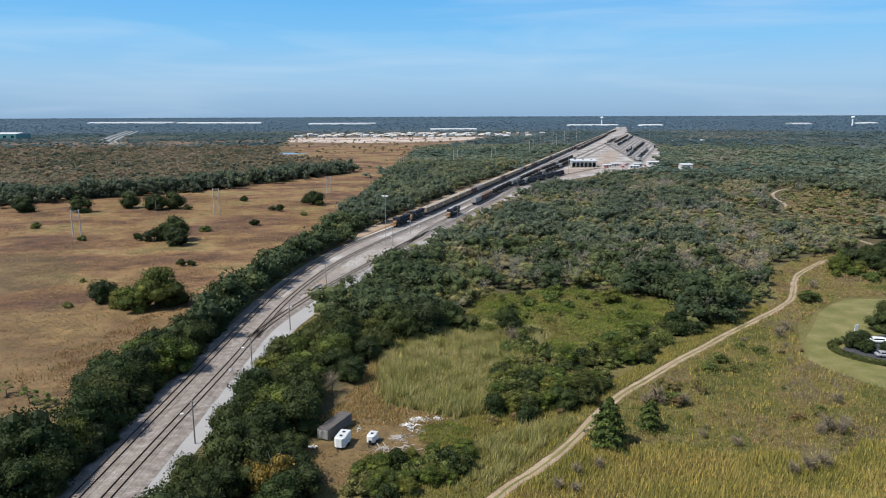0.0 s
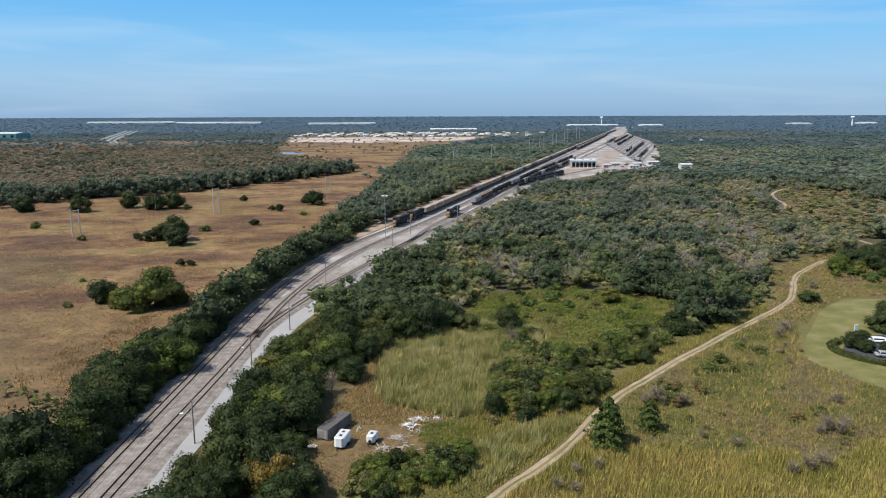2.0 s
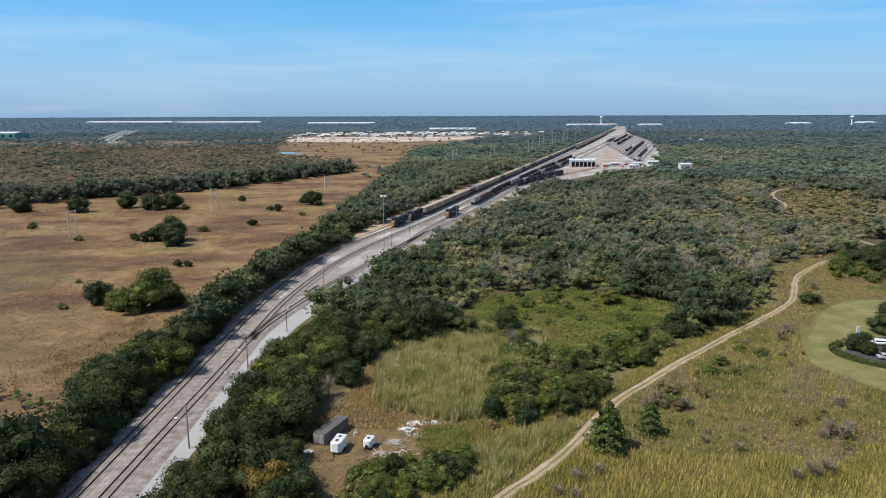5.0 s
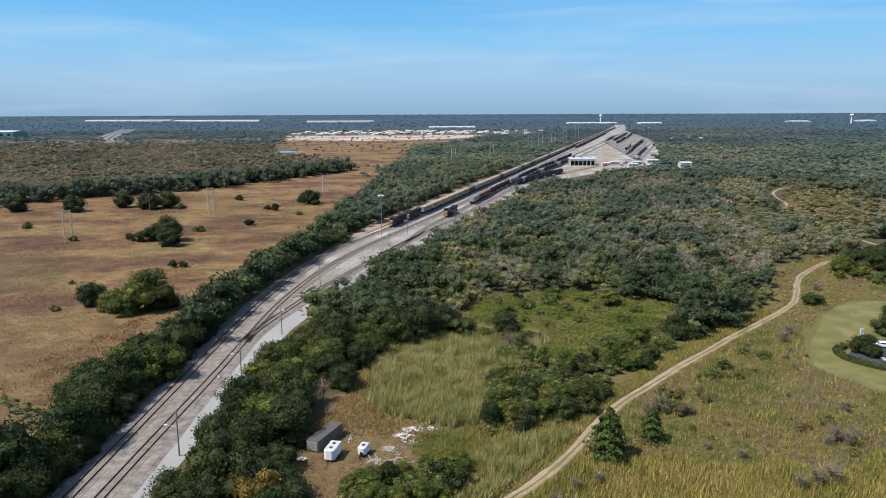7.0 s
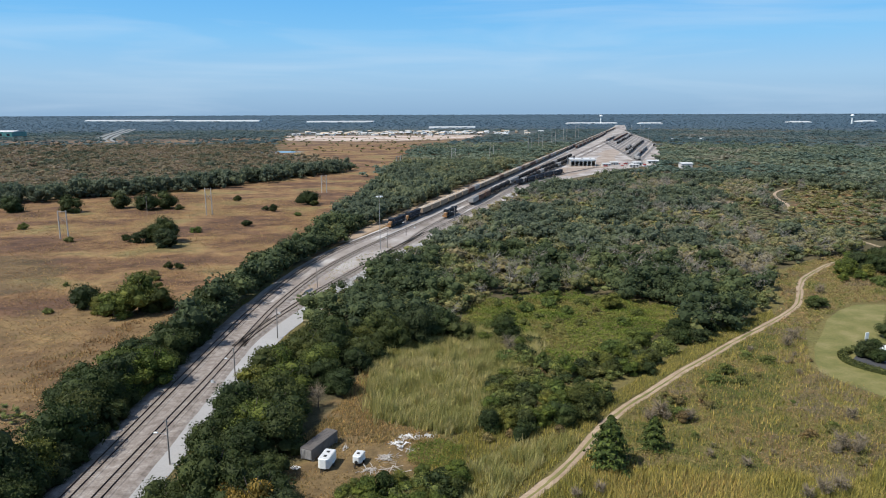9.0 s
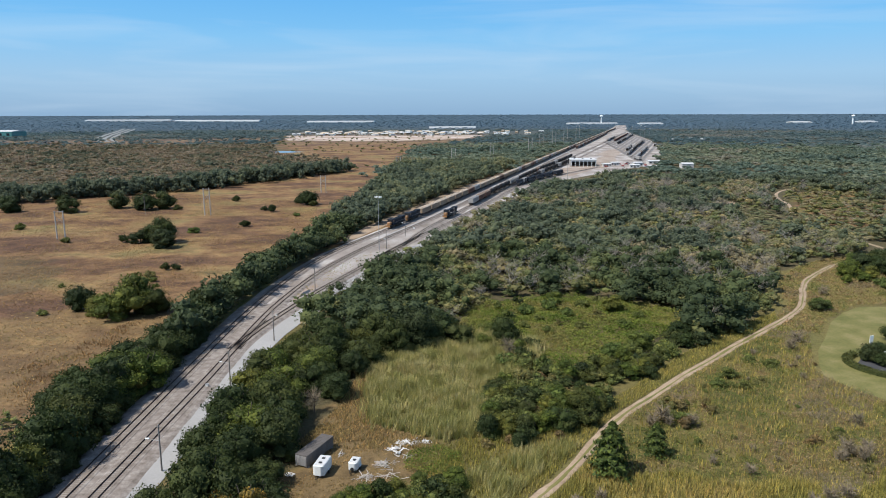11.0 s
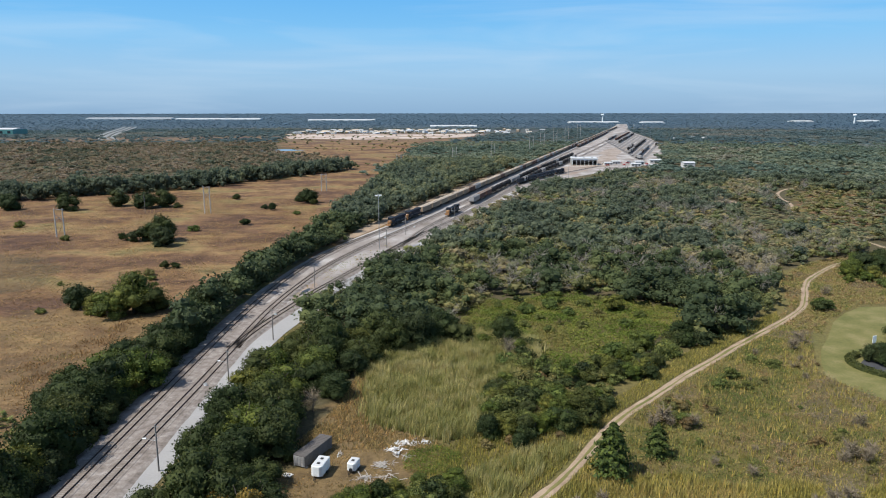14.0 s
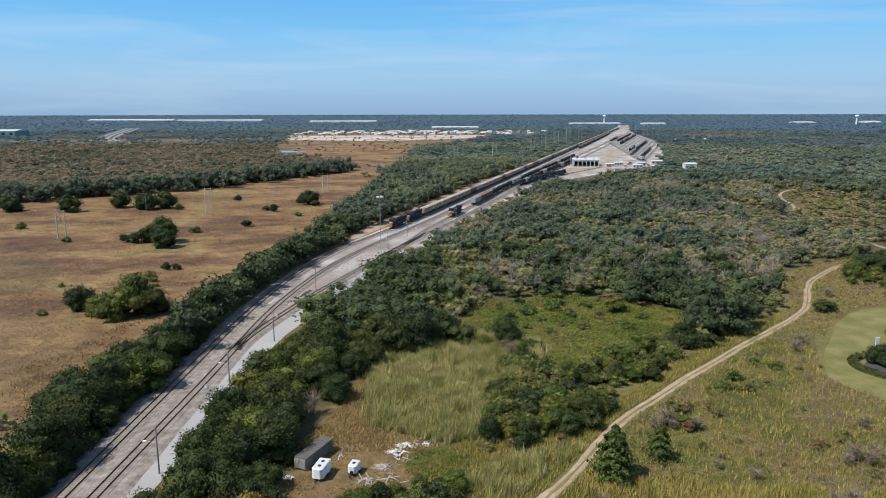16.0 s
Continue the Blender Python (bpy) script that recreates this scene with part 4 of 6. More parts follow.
    woods_object("bushes", x, y, 8 * s, 4 * s, np.clip(r.normal(.35, .25, len(x)), 0, .84), 30, .12, "bushes dotted over dry open land", 7, 3)
    x, y = scatter(FAR_OPEN, 21, r)
    ok = patchy(x, y, 70, 2.0) > .02
    x, y = x[ok], y[ok]
    s = r.uniform(.5, 1.3, len(x))
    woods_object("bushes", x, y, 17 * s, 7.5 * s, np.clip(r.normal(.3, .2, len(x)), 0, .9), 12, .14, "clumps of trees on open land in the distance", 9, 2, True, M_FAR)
    # woods out to the horizon, each ring's leaf colours holding more painted haze
    pools = []
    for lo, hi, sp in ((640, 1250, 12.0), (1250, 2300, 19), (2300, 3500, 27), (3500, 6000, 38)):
        x, y = scatter([(-3700, lo * .72), (3700, lo * .72), (3700, hi), (-3700, hi)], sp, r)
        d = np.hypot(x, y)
        e = d * (1 + r.normal(0, .05, len(x)))
        ok = (e > lo) & (e <= hi) & (d > 630) & (d < 4930) & in_view(x, y, 30) & ~inside([(235, 680), (292, 680), (292, 745), (235, 745)], x, y) & clear_of_railway(x, y)
        right = x > np.interp(y, [600, 2000, 5000], [60, 480, 1600])
        bare = inside(OPEN_LAND, x, y) | inside([(-430, 1780), (230, 1780), (330, 2140), (-430, 2160)], x, y) | inside(FAR_OPEN, x, y) | (distance_to([(-690, 1440), (-775, 1600), (-930, 1980), (-1110, 2480)], x, y) < 30) | (distance_to([(-700, 1330), (-740, 1480)], x, y) < 40)
        ok &= ~bare & (right | ~inside([(-900, 400), (-110, 400), (-50, 760), (-45, 1100), (-300, 1260), (-1100, 1250)], x, y))
        belt = inside(HEDGE, x, y) & (d < 760)
        ok &= ~belt
        x, y = x[ok], y[ok]
        pools.append((x, y, np.full(len(x), sp)))
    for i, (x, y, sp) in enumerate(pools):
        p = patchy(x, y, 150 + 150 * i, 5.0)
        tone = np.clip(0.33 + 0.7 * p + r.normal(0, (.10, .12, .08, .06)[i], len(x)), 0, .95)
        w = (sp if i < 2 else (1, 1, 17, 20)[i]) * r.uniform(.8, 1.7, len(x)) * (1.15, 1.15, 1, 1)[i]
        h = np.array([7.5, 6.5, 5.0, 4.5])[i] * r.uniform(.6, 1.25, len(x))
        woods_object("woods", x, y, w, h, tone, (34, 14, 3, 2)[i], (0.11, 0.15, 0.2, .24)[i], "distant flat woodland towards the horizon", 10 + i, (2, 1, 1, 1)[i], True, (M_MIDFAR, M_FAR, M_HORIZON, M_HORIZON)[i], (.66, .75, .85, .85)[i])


make_far_woods()


# ---------------------------------------------------------------- meadow trees
def meadow_trees():
    rr = random.Random(9)
    for x, y, s, kind in ((-107.5, 209, 1.05, "oak"), (-99, 203, .8, "light"), (-94, 199, 1.15, "light"), (-89, 204, 1.5, "light"), (-90, 198, .9, "shrub"), (-84, 205, 1.1, "oak"), (-96, 214, 1.0, "oak"), (-104, 250, .9, "shrub"),
                          (-136, 316, .95, "oak"), (-131, 318, 1.1, "oak"), (-126, 317, 1.55, "oak"), (-121, 305, 1.25, "oak"), (-144, 318, 1.20, "darkshrub"),
                          (-221, 414, 1.35, "oak"), (-258, 416, 1.40, "oak"), (-200, 433, 1.54, "oak"), (-180, 425, 1.68, "oak"), (-170, 430, 1.5, "oak"), (-160, 425, 1.20, "darkshrub"),
                          (-101, 415, 1.50, "darkshrub"), (-106, 420, 1.20, "darkshrub"), (-85, 448, 1.5, "oak"), (-92, 455, 1.50, "darkshrub"), (-80, 440, 1.30, "darkshrub"),
                          (-100, 243, 0.80, "shrub"), (-103, 262, 1.00, "darkshrub"), (-99, 262, 0.90, "darkshrub"), (-116, 203, 0.70, "shrub"), (-121, 343, 1.30, "shrub"), (-101, 361, 1.40, "darkshrub"),
                          (-137, 465, 1.40, "darkshrub"), (-214, 354, 1.20, "shrub"), (-171, 318, 1.00, "shrub"), (-82, 398, 1.00, "shrub"), (-96, 236, 0.50, "shrub"), (-128, 236, 0.50, "shrub")):
        plant(kind, x, y, s, rr.uniform(0, 360), rr)


meadow_trees()


# ---------------------------------------------------------------- grasses and low growth
def blades(r, x, y, height, width, lean, per, z=0.0):
    """Tufts of narrow upright blades, as triangles."""
    n = len(x)
    X, Y, Hh = np.repeat(x, per), np.repeat(y, per), np.repeat(height, per) * r.uniform(.6, 1.15, n * per)
    a = r.random(n * per) * 2 * np.pi
    b = a + np.pi / 2
    q = r.random(n * per) * 0.22 * np.repeat(height, per) ** 0.5
    px, py = X + np.cos(a) * q, Y + np.sin(a) * q
    ln = Hh * lean * r.uniform(.2, 1.2, n * per)
    t = np.repeat(r.normal(0.4, 1.3, n), per)
    w = width * r.uniform(.6, 1.3, n * per)
    V = np.stack([np.stack([px - np.cos(b) * w, py - np.sin(b) * w, np.full(n * per, z)], 1),
                  np.stack([px + np.cos(b) * w, py + np.sin(b) * w, np.full(n * per, z)], 1),
                  np.stack([px + (np.cos(a) * .7 + np.cos(t) * .6) * ln, py + (np.sin(a) * .7 + np.sin(t) * .6) * ln, Hh + z], 1)], 1).reshape(-1, 3)
    return V, np.arange(len(V)).reshape(-1, 3)


def clumps(r, x, y, height, spread, per, leaf):
    """Low leafy clumps, as small tilted triangles."""
    n = len(x)
    k = np.repeat(np.arange(n), per)
    d = r.normal(size=(n * per, 3))
    d[:, 2] = np.abs(d[:, 2])
    d /= np.linalg.norm(d, axis=1)[:, None]
    p = np.stack([x[k] + d[:, 0] * spread[k], y[k] + d[:, 1] * spread[k], d[:, 2] * height[k]], 1)
    nrm = d + r.normal(0, .5, d.shape)
    u = np.cross(nrm, r.normal(size=d.shape))
    u /= np.linalg.norm(u, axis=1)[:, None]
    v = np.cross(nrm, u)
    v /= np.linalg.norm(v, axis=1)[:, None]
    s = (leaf * r.uniform(.6, 1.5, n * per))[:, None]
    V = np.stack([p + u * s, p - u * s * .6 + v * s * .7, p - u * s * .5 - v * s * .8], 1).reshape(-1, 3)
    return V, np.arange(len(V)).reshape(-1, 3)


def make_grasses():
    r = np.random.default_rng(31)

    def off_roads(x, y):
        return (distance_to(L_DIRT, x, y) > 1.35) & (distance_to(L_ROAD, x, y) > 4)

    field = [(-8, 76), (10, 97), (30, 123.5), (46, 143), (67, 165), (90, 187), (101, 187), (93, 171), (86, 156), (92, 139), (110, 128), (110, 60), (-8, 60)]
    x, y = scatter(field, 0.42, r)
    ok = off_roads(x, y) & in_view(x, y, 4)
    x, y = x[ok], y[ok]
    p = patchy(x, y, 14, 2.0)
    grassy = (y < 112 + 9 * p - 0.12 * (x - 40)) | (r.random(len(x)) < .12)
    gx, gy = x[grassy], y[grassy]
    V, F = blades(r, gx, gy, 1.2 + 0.8 * patchy(gx, gy, 5, 1.0), 0.06, 0.45, 5)
    tone = np.repeat(np.clip(0.42 + 0.5 * patchy(gx, gy, 11, 6.0) + r.normal(0, .16, len(gx)), 0, 1), 5)
    tagged(mesh_part("tall_grass", np_mesh("tall_grass", V, F, M_GRASS, tone)), "tall yellow-green grass leaning in the wind", "grass", kind="stuff")
    sx, sy = x[~grassy], y[~grassy]
    keep = r.random(len(sx)) < .62
    sx, sy = sx[keep], sy[keep]
    V, F = clumps(r, sx, sy, np.clip(0.5 + 2.2 * patchy(sx, sy, 4.2, 3.0), .12, 1.9), np.full(len(sx), .5), 9, 0.11)
    shift = np.where(inside([(55, 142), (57, 154), (77, 175), (94, 182), (86, 160), (78, 146), (60, 138)], sx, sy), -.22, 0) + np.where(distance_to(LAWN_EDGE, sx, sy) < 9, .25, 0)
    tone = np.repeat(np.clip(0.42 + shift + 1.1 * patchy(sx, sy, 17, 8.0) + 0.7 * patchy(sx, sy, 4, 4.0) + r.normal(0, .16, len(sx)), 0, 1), 9)
    tagged(mesh_part("low_scrub", np_mesh("low_scrub", V, F, M_SCRUB, tone)), "low mottled scrub of green and russet weeds", "scrub", kind="stuff")
    # reeds of the clearing
    x, y = scatter(REEDS, 0.36, r)
    k = r.random(len(x)) < .3
    x, y = x + k * r.normal(0, 1.3, len(x)), y + k * r.normal(0, 1.3, len(y))
    high = np.clip(2.0 + 1.5 * patchy(x, y, 4.5, 1.5) + 1.5 * patchy(x, y, 1.7, 2.5), .8, 3.4)
    V, F = blades(r, x, y, high, 0.07, 0.5, 6)
    tone = np.repeat(np.clip(0.42 + 0.5 * patchy(x, y, 9, 7.0) + 0.9 * patchy(x, y, 1.8, 3.0) + r.normal(0, .2, len(x)), 0, 1), 6)
    tagged(mesh_part("reeds", np_mesh("reeds", V, F, M_REED, tone)), "dense pale green reeds taller than a man", "reeds", kind="stuff")
    # reeds along the dirt road below the bushes
    x, y = scatter([(6, 112.5), (12, 117), (22, 123), (26.5, 122), (17, 111.2), (10.5, 102.5), (7, 98.5), (1.5, 97), (4.5, 104)], 0.4, r)
    ok = (distance_to(L_DIRT, x, y) > 1.7) & (r.random(len(x)) < np.clip(.75 + 1.5 * patchy(x, y, 3, 2.0), 0, 1))
    x, y = x[ok], y[ok]
    V, F = blades(r, x, y, np.clip(1.6 + 1.4 * patchy(x, y, 2.5, 1.5), .5, 2.6), 0.06, 0.5, 6)
    tone = np.repeat(np.clip(0.35 + 0.6 * patchy(x, y, 3, 3.0) + r.normal(0, .2, len(x)), 0, 1), 6)
    tagged(mesh_part("reeds", np_mesh("reeds", V, F, M_REED, tone)), "green and straw reeds along a dirt road", "reeds", kind="stuff")
    # fresh green weeds beside the scrap heap
    x, y = scatter([(-4.7, 118.5), (-3, 121), (2, 122.5), (5, 119), (5, 114), (0.5, 111.5), (-4.6, 114)], 0.4, r)
    V, F = clumps(r, x, y, np.clip(.5 + 1.2 * patchy(x, y, 3, 3.0), .15, 1.2), np.full(len(x), .45), 9, .11)
    tone = np.repeat(np.clip(.4 + .8 * patchy(x, y, 3.5, 5.0) + r.normal(0, .15, len(x)), 0, 1), 9)
    tagged(mesh_part("weeds", np_mesh("weeds", V, F, M_HERB, tone)), "fresh green weeds beside a scrap heap", "weeds", kind="stuff")
    x, y = scatter([(5, 170), (7, 184), (14, 188), (20, 184), (27, 178), (22, 170), (14, 168)], 0.5, r)
    ok = r.random(len(x)) < np.clip(.6 + 1.5 * patchy(x, y, 4, 2.0), 0, 1)
    x, y = x[ok], y[ok]
    V, F = blades(r, x, y, np.full(len(x), 2.0), 0.07, 0.3, 6)
    tagged(mesh_part("reeds", np_mesh("reeds", V, F, M_REED, np.repeat(r.random(len(x)), 6))), "small stand of pale reeds among green growth", "reeds", kind="stuff")
    # verge of the dirt road and reeds beside it
    verge = [(-9, 88), (-2, 110), (3, 122), (12, 132), (26, 133), (40, 145), (55, 162), (68, 177), (88, 194), (100, 204), (96, 193), (78, 178), (55, 155), (30, 126), (14, 104), (5, 94)]
    x, y = scatter(verge, 0.45, r)
    ok = off_roads(x, y)
    x, y = x[ok], y[ok]
    V, F = blades(r, x, y, 0.8 + 0.5 * patchy(x, y, 5, 1.0), 0.05, 0.35, 5)
    tone = np.repeat(np.clip(0.25 + 0.5 * patchy(x, y, 9, 16.0) + r.normal(0, .15, len(x)), 0, 1), 5)
    tagged(mesh_part("verge_grass", np_mesh("verge_grass", V, F, M_GRASS, tone)), "green and straw grass along a dirt road", "grass", kind="stuff")
    # green low growth in the wood's gap
    x, y = scatter(HERBS, 0.75, r)
    k = r.random(len(x)) < .35
    x, y = x + k * r.normal(0, 3, len(x)), y + k * r.normal(0, 3, len(y))
    V, F = clumps(r, x, y, np.clip(0.9 + 2.2 * patchy(x, y, 6, 3.0), .3, 2.4), np.full(len(x), .75), 11, 0.19)
    tone = np.repeat(np.clip(0.5 + 0.7 * patchy(x, y, 12, 5.0) + r.normal(0, .15, len(x)), 0, 1), 11)
    tagged(mesh_part("herbs", np_mesh("herbs", V, F, M_HERB, tone)), "bright green low growth in a gap of the wood", "herbs", kind="stuff")
    # dry tufts of the meadow
    meadow = [(-62, 90), (-95, 90), (-240, 330), (-300, 420), (-180, 500), (-80, 470), (-64, 330), (-66, 220), (-72, 160)]
    x, y = scatter(meadow, 1.25, r)
    ok = ~inside(HEDGE, x, y) & (r.random(len(x)) < np.clip(.55 + patchy(x, y, 30, 2.0), .1, 1))
    x, y = x[ok], y[ok]
    V, F = clumps(r, x, y, r.uniform(.12, .35, len(x)), r.uniform(.3, .8, len(x)), 5, 0.15)
    tone = np.repeat(np.clip(0.5 + 0.5 * patchy(x, y, 25, 12.0) + r.normal(0, .2, len(x)), 0, 1), 5)
    tagged(mesh_part("meadow_grass", np_mesh("meadow_grass", V, F, M_DRY, tone)), "dry russet and straw tufts over the meadow", "grass", kind="stuff")
    x, y = scatter([(-62, 150), (-70, 152), (-78, 140), (-92, 138), (-100, 150), (-92, 175), (-88, 195), (-72, 205), (-70, 180), (-66, 166)], .7, r)
    ok = (r.random(len(x)) < np.clip(.35 + 1.6 * patchy(x, y, 7, 4.0), 0, 1)) & ~inside(HEDGE, x, y)
    x, y = x[ok], y[ok]
    V, F = blades(r, x, y, r.uniform(.3, .8, len(x)), .07, .8, 5)
    tone = np.repeat(np.clip(.5 + .6 * patchy(x, y, 9, 9.0) + r.normal(0, .12, len(x)), .2, 1), 5)
    tagged(mesh_part("dry_grass", np_mesh("dry_grass", V, F, M_DRY, tone)), "golden rough grass at the edge of the meadow", "grass", kind="stuff")
    # dry grass of the clearing
    x, y = scatter([(-25, 96), (-27, 110), (-24, 124), (-19.5, 138), (-17, 157), (-10, 165), (-12, 152), (-11, 140), (-11, 130), (-4, 126), (2, 123), (1, 116), (-3, 110), (-9, 104), (-14, 97)], .4, r)
    k = r.random(len(x)) < np.clip(.5 + 1.3 * patchy(x, y, 5, 4.0) + .5 * (y > 120), 0, 1)
    x, y = x[k], y[k]
    V, F = blades(r, x, y, np.where(y > 121, .6, .2) * r.uniform(.6, 1.3, len(x)), 0.06, 0.8, 6)
    tone = np.repeat(np.clip(0.68 + 0.15 * patchy(x, y, 5, 9.0) + r.normal(0, .08, len(x)), .5, .8), 6)
    tagged(mesh_part("dry_grass", np_mesh("dry_grass", V, F, M_DRY, tone)), "golden dry grass over the bare clearing", "grass", kind="stuff")
    # weeds in the gravel and along the tracks
    wx, wy = [], []
    for poly, dens in (([(-45, 212), (-46.5, 235), (-41, 262), (-31, 290), (-22, 310), (-19, 302), (-27, 278), (-35, 250), (-39.5, 228), (-42, 212)], .16), ([(-64, 150), (-63, 250), (-58, 300), (-48, 340), (-36, 380), (-33, 378), (-44, 335), (-53, 296), (-58.5, 250), (-60.2, 200), (-60.4, 150)], .45), ([(-64, 60), (-64, 150), (-60.6, 150), (-60.8, 60)], .5), ([(-43.6, 90), (-43.2, 150), (-39.5, 190), (-38, 188), (-40, 150), (-40.5, 90)], .6)):
        x, y = scatter(poly, .8, r)
        k = r.random(len(x)) < dens * np.clip(1 + 2.2 * patchy(x, y, 7, 4.0), 0, 2)
        wx.append(x[k])
        wy.append(y[k])
    x, y = np.concatenate(wx), np.concatenate(wy)
    V, F = clumps(r, x, y, r.uniform(.15, .5, len(x)), r.uniform(.3, .7, len(x)), 8, 0.13)
    tone = np.repeat(np.clip(0.45 + 0.6 * patchy(x, y, 8, 2.0) + r.normal(0, .15, len(x)), 0, 1), 8)
    tagged(mesh_part("weeds", np_mesh("weeds", V, F, M_SCRUB, tone)), "thin weeds growing in gravel beside the tracks", "weeds", kind="stuff")
    # scrub and grass further right, beyond the lawn
    far = [(90, 188), (108, 212), (118, 240), (136, 262), (160, 280), (215, 300), (240, 280), (210, 215), (128, 211), (112, 197), (102, 184)]
    x, y = scatter(far, 0.9, r)
    ok = off_roads(x, y)
    x, y = x[ok], y[ok]
    V, F = clumps(r, x, y, np.full(len(x), .8), np.full(len(x), .8), 8, 0.2)
    tone = np.repeat(np.clip(0.55 + 0.6 * patchy(x, y, 12, 18.0) + r.normal(0, .15, len(x)), 0, 1), 8)
    tagged(mesh_part("low_scrub", np_mesh("low_scrub", V, F, M_SCRUB, tone)), "dry grass and weeds round the lawn", "scrub", kind="stuff")


M_SCRUB = foliage("scrub_weeds", [(0.100, 0.128, 0.034), (0.182, 0.180, 0.05), (0.285, 0.240, 0.095), (0.275, 0.178, 0.092), (0.20, 0.165, 0.115)], tone=True, spread=0.6)
M_DRY = foliage("dry_meadow_grass", [(0.19, 0.11, 0.06), (0.28, 0.175, 0.085), (0.36, 0.25, 0.12), (0.235, 0.20, 0.085)], tone=True)
make_grasses()


def field_plants():
    rr = random.Random(77)
    # two young conifers by the dirt road
    for x, y, s in ((29.2, 112.4, 1.0), (38.4, 118.4, .68)):
        e = new("conifer")
        e.matrix_basis = pose(x, y, 0, 0, 0, rr.uniform(0, 360)) @ Matrix.Diagonal((s, s, s, 1))
        mesh_part("crown", conifer_mesh("crown", int(x), 9.0, 6.6, 3600), e)
        mesh_part("trunk", TRUNKS[0], e)
        tagged(e, "young dark green conifer beside the dirt road", "tree", "young conifers")
    for x, y, s in ((41, 129, 1.0), (43.5, 131, 1.1), (40, 122, .6), (60, 103, 1.0), (63, 104, 1.1), (57, 102, .8), (18, 98, .7), (20.5, 97, .7), (88, 171, 1.0), (92, 176, 1.2), (124, 222, 1.3), (72, 118, .7), (80, 130, .8), (52, 112, .7), (96, 122, .9)):
        plant("brush", x, y, s, rr.uniform(0, 360), rr)
    for x, y, s, kind in ((-26, 97, 1.0, "gold"), (-30, 99, .8, "gold"), (-24, 90, .9, "oak"), (113.5, 205, 1.3, "darkshrub"), (116, 208, 1.4, "shrub"), 
                          (163, 262, .9, "oak"), (170, 267, .8, "oak"), (178, 270, 1.0, "oak"), (160, 254, .8, "oak"), (168, 257, .9, "oak"), (176, 260, 1.0, "oak"), (186, 266, .9, "oak"), (164, 246, .8, "oak"), (174, 250, .8, "gold"), (184, 255, .9, "oak"), (150, 232, 1.4, "shrub"), (158, 238, 1.4, "darkshrub"), (172, 240, 1.4, "darkshrub"), (180, 244, .9, "oak"), (61, 148, .8, "shrub"), (65, 153, .9, "shrub"), (74, 163, .8, "shrub"), (66, 147, .7, "shrub"), (78, 160, .8, "shrub"), (18, 181, .6, "shrub"), (24, 190, .8, "shrub"), (29, 197, .7, "shrub"), (38, 201, .9, "shrub"), (44, 210, 1.0, "shrub"), (52, 205, .8, "light"), (58, 199, .8, "shrub"), (36, 214, .6, "light"), (18, 208, .9, "shrub"), (25, 214, .8, "darkshrub"), (49, 214, .8, "shrub"), (34, 192, .5, "shrub"), (22, 200, .5, "brush"), (8, 178, 1.0, "shrub"), (20, 196, 1.1, "shrub"), (34, 208, 1.2, "shrub"), (46, 199, .9, "shrub"), (52, 190, 1.0, "shrub"), (30, 186, .8, "shrub"), (40, 190, .8, "shrub"), (26, 203, 1.1, "shrub"), (14, 186, 1.1, "shrub")):
        plant(kind, x, y, s, rr.uniform(0, 360), rr)
    for k in range(10):
        plant(rr.choice(("brush", "russet", "russet", "shrub")), rr.uniform(43, 50), rr.uniform(129, 139), rr.uniform(.6, 1.1), rr.uniform(0, 360), rr)
    for x, y, s in ((146, 247, .8), (150, 251, .9), (155, 255, 1.0), (158, 262, .9), (152, 243, .7), (160, 250, 1.0), (165, 256, 1.0), (148, 240, .6), (171, 263, 1.1), (141, 238, .45)):
        plant("light" if s < 1 else "oak", x, y, s, rr.uniform(0, 360), rr)
    for x, y, s in ((21.7, 102.4, .7), (25.8, 104, .7), (71, 118, 1.0), (73, 116, 1.0), (75, 118.5, .9), (69, 116, .8)):
        plant("brush", x, y, s, rr.uniform(0, 360), rr)
    for k in range(60):
        x, y = rr.uniform(46, 100), rr.uniform(112, 172)
        if x < 0.95 * y - 96 or x > 0.62 * y + 2 or inside(LAWN, x - 2, y) or distance_to(L_DIRT, x, y) < 4:
            continue
        plant(rr.choice(("shrub", "shrub", "russet", "brush")), x, y, rr.uniform(.25, .6), rr.uniform(0, 360), rr)
    for x, y, s in ((-92.5, 135.5, .95), (-85, 131.5, 1.0), (-81.5, 130, .9), (-78, 127, .95), (-70.5, 99.5, 1.25), (-74, 122, .9)):
        e = new("palm")
        e.matrix_basis = pose(x, y, 0, 0, 0, rr.uniform(0, 360)) @ Matrix.Diagonal((s, s, s, 1))
        mesh_part("frond_fan", palm_mesh("fronds", int(-x), 3.6), e)
        mesh_part("stem", STEMS[0], e)
        tagged(e, "low fan palm with yellow-green fronds", "palm", "fan palms")


field_plants()


# ---------------------------------------------------------------- rolling stock
def on_line(line, y):
    """The plan point and heading of a track at y."""
    x = float(np.interp(y, line[:, 1], line[:, 0]))
    x2 = float(np.interp(y + 4, line[:, 1], line[:, 0]))
    return x, -math.degrees(math.atan2(x2 - x, 4))


RAIL_TOP = 0.62


def set_on(ob, line, y):
    x, h = on_line(line, y)
    ob.matrix_basis = pose(x, y, RAIL_TOP + float(terrain(x, y)), 0, 0, h)
    return ob


